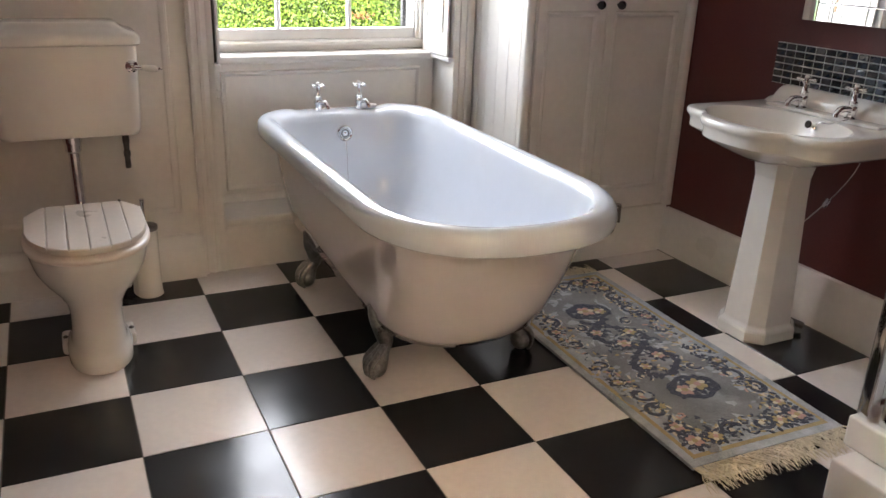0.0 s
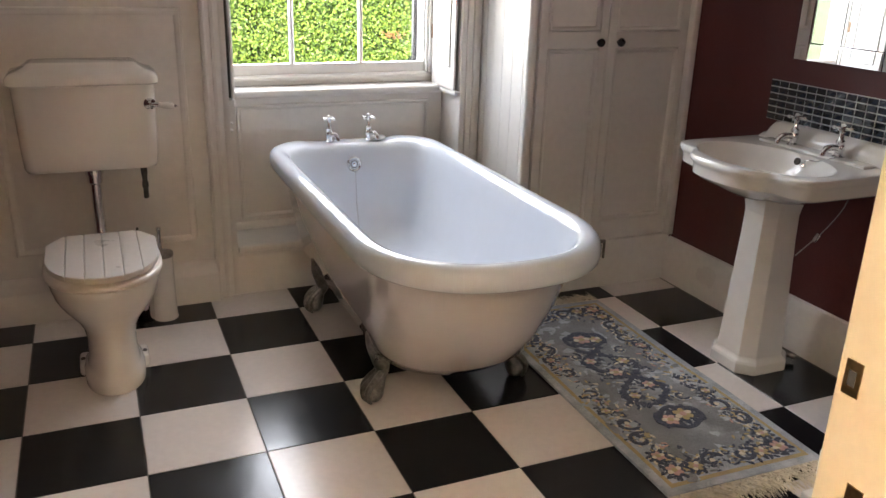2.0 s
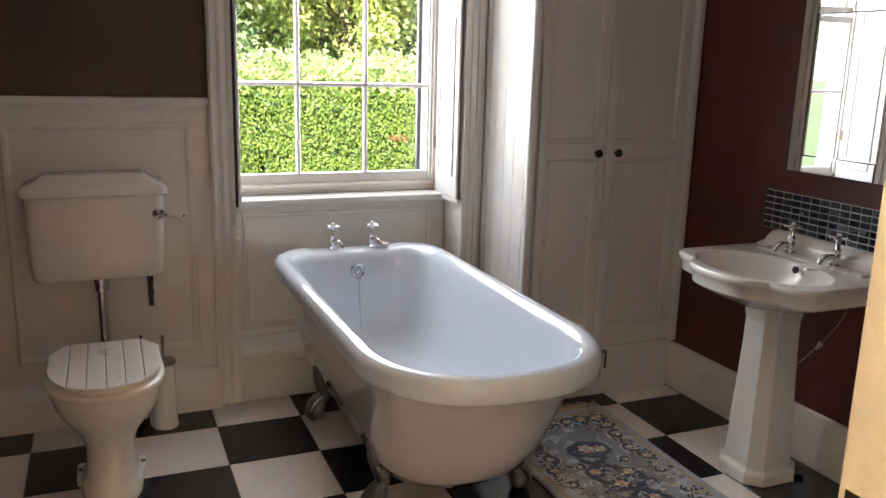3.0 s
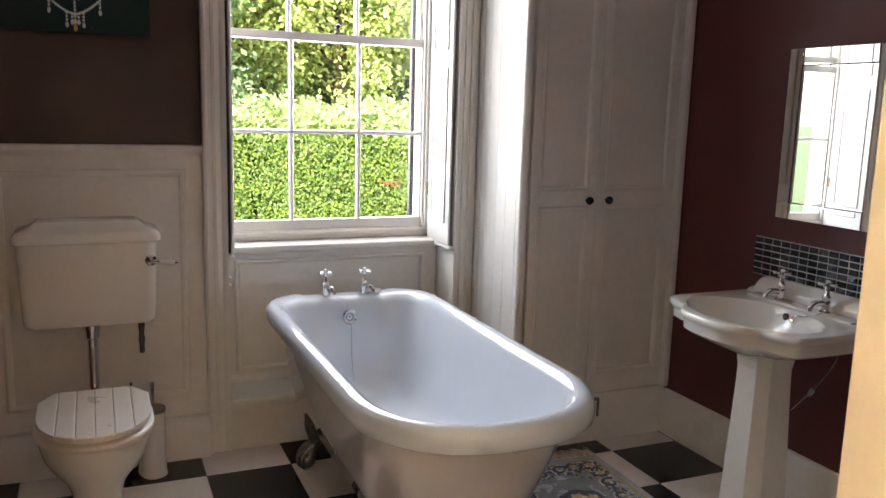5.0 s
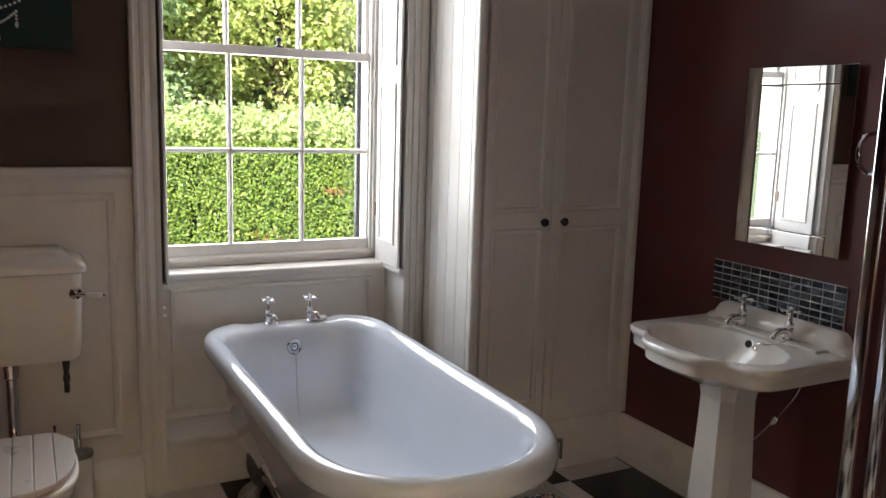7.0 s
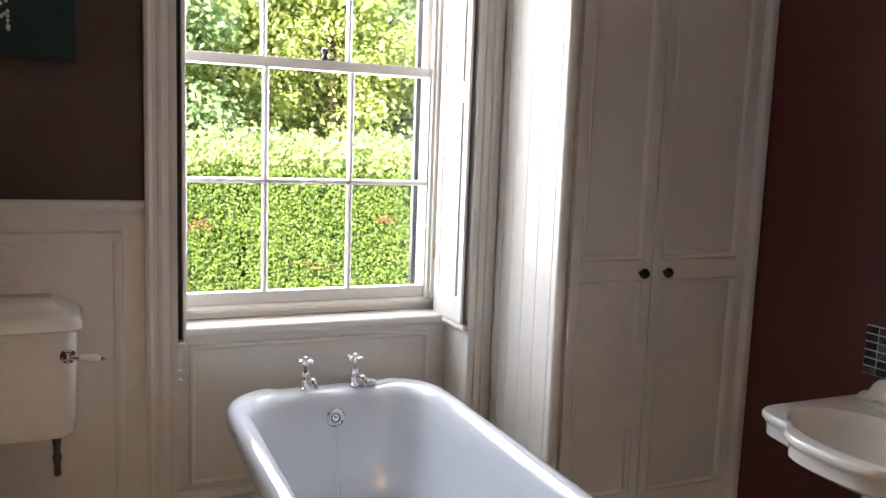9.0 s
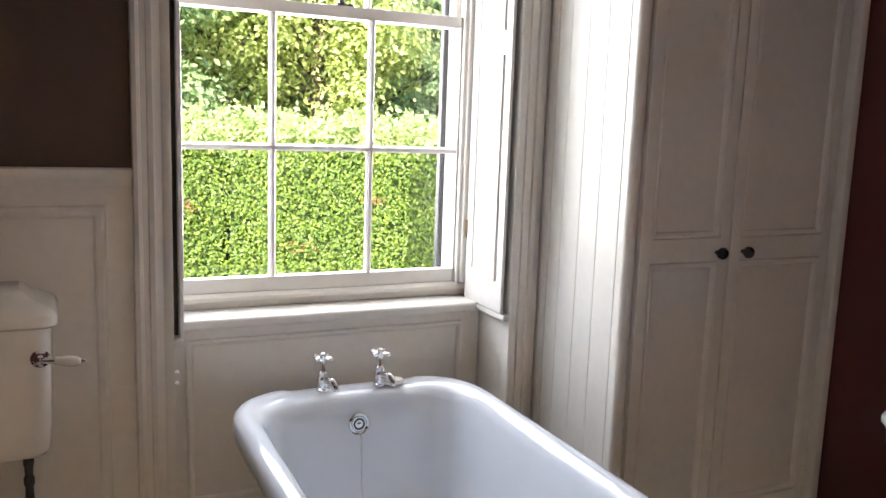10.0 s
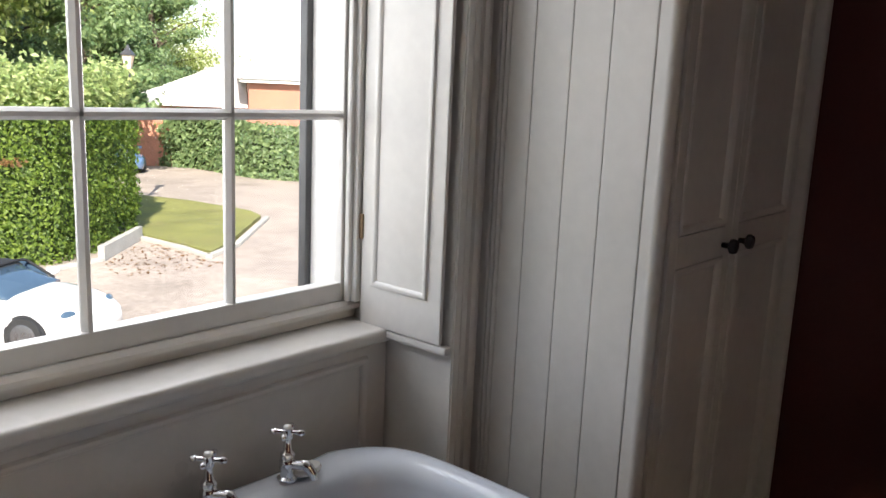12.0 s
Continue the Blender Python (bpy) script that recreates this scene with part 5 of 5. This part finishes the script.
part("low_wall", box(-5.0, -0.01, 1.0, 8, 0, 2.6), BRICK, house)
part("low_roof", loft([[Vector(p) for p in ((-5.6, 0.6, 2.61), (-0.02, 0.6, 2.61), (-0.02, 8.4, 2.61), (-5.6, 8.4, 2.61))], [Vector(p) for p in ((-1.2, 3.9, 4.4), (-0.02, 3.9, 4.4), (-0.02, 5.1, 4.4), (-1.2, 5.1, 4.4))]]), ROOF, house)


def car(label, paint, m, open_top):
    """a low two-seater; front towards +x"""
    c = thing("car", label, "car")
    c.matrix_world = m
    L = 1.96

    def section(x, hw, zs, zb, zt, n=14):
        pts = []
        for k in range(n + 1):
            a = math.pi * k / n
            u = math.cos(a)
            pts.append(Vector((x, math.copysign(abs(u) ** 0.55, u) * hw * (1.0 if math.sin(a) > 0.3 else 0.985), zb + (zt - zb) * math.sin(a) ** 0.8)))
        return pts + [Vector((x, -hw * 0.98, (zs + zb) / 2)), Vector((x, -hw * 0.92, zs)), Vector((x, hw * 0.92, zs)), Vector((x, hw * 0.98, (zs + zb) / 2))]

    rows_ = [(-L, 0.60, 0.36, 0.55, 0.74), (-1.85, 0.74, 0.26, 0.55, 0.86), (-1.5, 0.83, 0.18, 0.56, 0.92), (-1.0, 0.865, 0.15, 0.56, 0.90), (-0.3, 0.85, 0.14, 0.55, 0.84), (0.4, 0.85, 0.14, 0.55, 0.86), (0.9, 0.865, 0.15, 0.56, 0.85), (1.35, 0.85, 0.16, 0.54, 0.78), (1.68, 0.76, 0.18, 0.48, 0.68), (1.86, 0.64, 0.22, 0.42, 0.58), (L, 0.46, 0.28, 0.38, 0.48)]
    part("body", loft([section(*q) for q in rows_]), paint, c, smooth="all")
    roof_mat = SOFTTOP if open_top else paint
    part("hood", loft([section(-1.25, 0.60, 0.80, 0.84, 0.90), section(-0.85, 0.64, 0.80, 0.84, 1.12), section(-0.3, 0.62, 0.80, 0.84, 1.24), section(0.12, 0.60, 0.80, 0.84, 1.22), section(0.22, 0.60, 0.80, 0.84, 1.17)]), roof_mat, c, "black fabric soft top" if open_top else "", "all")
    part("windscreen", loft([section(0.235, 0.59, 0.80, 0.84, 1.155), section(0.42, 0.63, 0.80, 0.84, 1.04), section(0.60, 0.67, 0.80, 0.84, 0.93), section(0.74, 0.69, 0.80, 0.83, 0.855)]), CARGLASS, c, "blue-tinted windscreen", "all")
    part("windscreen_frame", tube(smooth_path(((0.62, -0.70, 0.86), (0.28, -0.60, 1.10), (0.22, -0.45, 1.185), (0.21, 0, 1.20), (0.22, 0.45, 1.185), (0.28, 0.60, 1.10), (0.62, 0.70, 0.86)), 4), 0.024, 8), SOFTTOP, c, "black windscreen frame", True)
    for sy in (-1, 1):
        part("side_window", loft([[Vector((x, sy * 0.66, z)) for x, z in ((-0.55, 0.88), (0.55, 0.88), (0.20, 1.12), (-0.45, 1.14))], [Vector((x, sy * 0.62, z)) for x, z in ((-0.55, 0.88), (0.55, 0.88), (0.20, 1.12), (-0.45, 1.14))]]), CARGLASS, c, "side window")
        mm = box(0.42, 0.56, sy * 0.86 - 0.10, sy * 0.86 + 0.10, 0.88, 1.0, 0.03)
        part("wing_mirror", mm, paint, c, smooth=True)
        part("headlight", lathe(((0.02, 0), (0.12, 0.01), (0.10, 0.05), (0.02, 0.07)), 14, pose(1.66, sy * 0.56, 0.62, 0, 62, sy * 18) @ Matrix.Diagonal((0.6, 1.1, 1, 1))), CARGLASS, c, "narrow headlight", True)
    part("grille", box(1.88, 1.945, -0.34, 0.34, 0.30, 0.42, 0.02), SOFTTOP, c, "dark oval grille")
    part("number_plate", box(1.945, 1.965, -0.26, 0.26, 0.40, 0.46), RENDER, c, "number plate")
    for x in (-1.18, 1.13):
        for sy in (-1, 1):
            w = part("wheel", lathe(((0.20, -0.10), (0.30, -0.10), (0.315, -0.07), (0.315, 0.07), (0.30, 0.10), (0.21, 0.10), (0.20, 0.06)), 26, pose(x, sy * 0.785, 0.315, 90)), RUBBER, c, "black tyre", True)
            rim = bmesh.new()
            for k in range(5):
                a = 2 * math.pi * k / 5
                for off in (-0.12, 0.12):
                    tube(((x + 0.03 * math.cos(a), sy * 0.86, 0.315 + 0.03 * math.sin(a)), (x + 0.20 * math.cos(a + off), sy * 0.875, 0.315 + 0.20 * math.sin(a + off))), 0.014, 6, rim)
            lathe(((0.195, -0.01), (0.21, 0.0), (0.21, 0.015), (0.195, 0.02)), 22, pose(x, sy * 0.868, 0.315, 90), rim)
            lathe(((0.045, -0.01), (0.045, 0.012), (0.01, 0.016)), 12, pose(x, sy * 0.868, 0.315, 90), rim)
            part("rim", rim, RIM, w, "five-spoke alloy rim", True)
            arch_ = lathe(((0.345, -0.09), (0.345, 0.088)), 24, pose(x, sy * 0.76, 0.315, 90))
            part("wheel_arch", arch_, SOFTTOP, c, "dark wheel arch")
    return c


car("white two-seater car with black soft top parked on the drive", CARWHITE, pose(4.24, 11.65, GZ + 0.021, 0, 0, -58) @ Matrix.Scale(0.89, 4), True)
car("blue car parked far down the drive", CARBLUE, pose(16.2, 31.0, GZ + 0.021, 0, 0, -105), False)

# ---- floor tiles ----
tile_meshes = {}
for key, mat in (("w", TILE_W), ("b", TILE_B)):
    bm = box(-T / 2 + 0.0016, T / 2 - 0.0016, -T / 2 + 0.0016, T / 2 - 0.0016, -0.004, 0.0, 0.0012, seg=1)
    me = bpy.data.meshes.new("tile")
    bm.to_mesh(me)
    bm.free()
    me.materials.append(mat)
    tile_meshes[key] = me
for i in range(-6, 6):
    for j in range(-2, 13):
        ob = new("tile", tile_meshes["b" if (i + j) % 2 else "w"])
        ob.parent = floor
        ob.matrix_basis = pose((i + 0.5) * T, -(j + 0.5) * T, -0.0002 + random.uniform(-0.0003, 0.0002), random.uniform(-0.06, 0.06), random.uniform(-0.06, 0.06), random.choice((0, 90, 180, 270)))
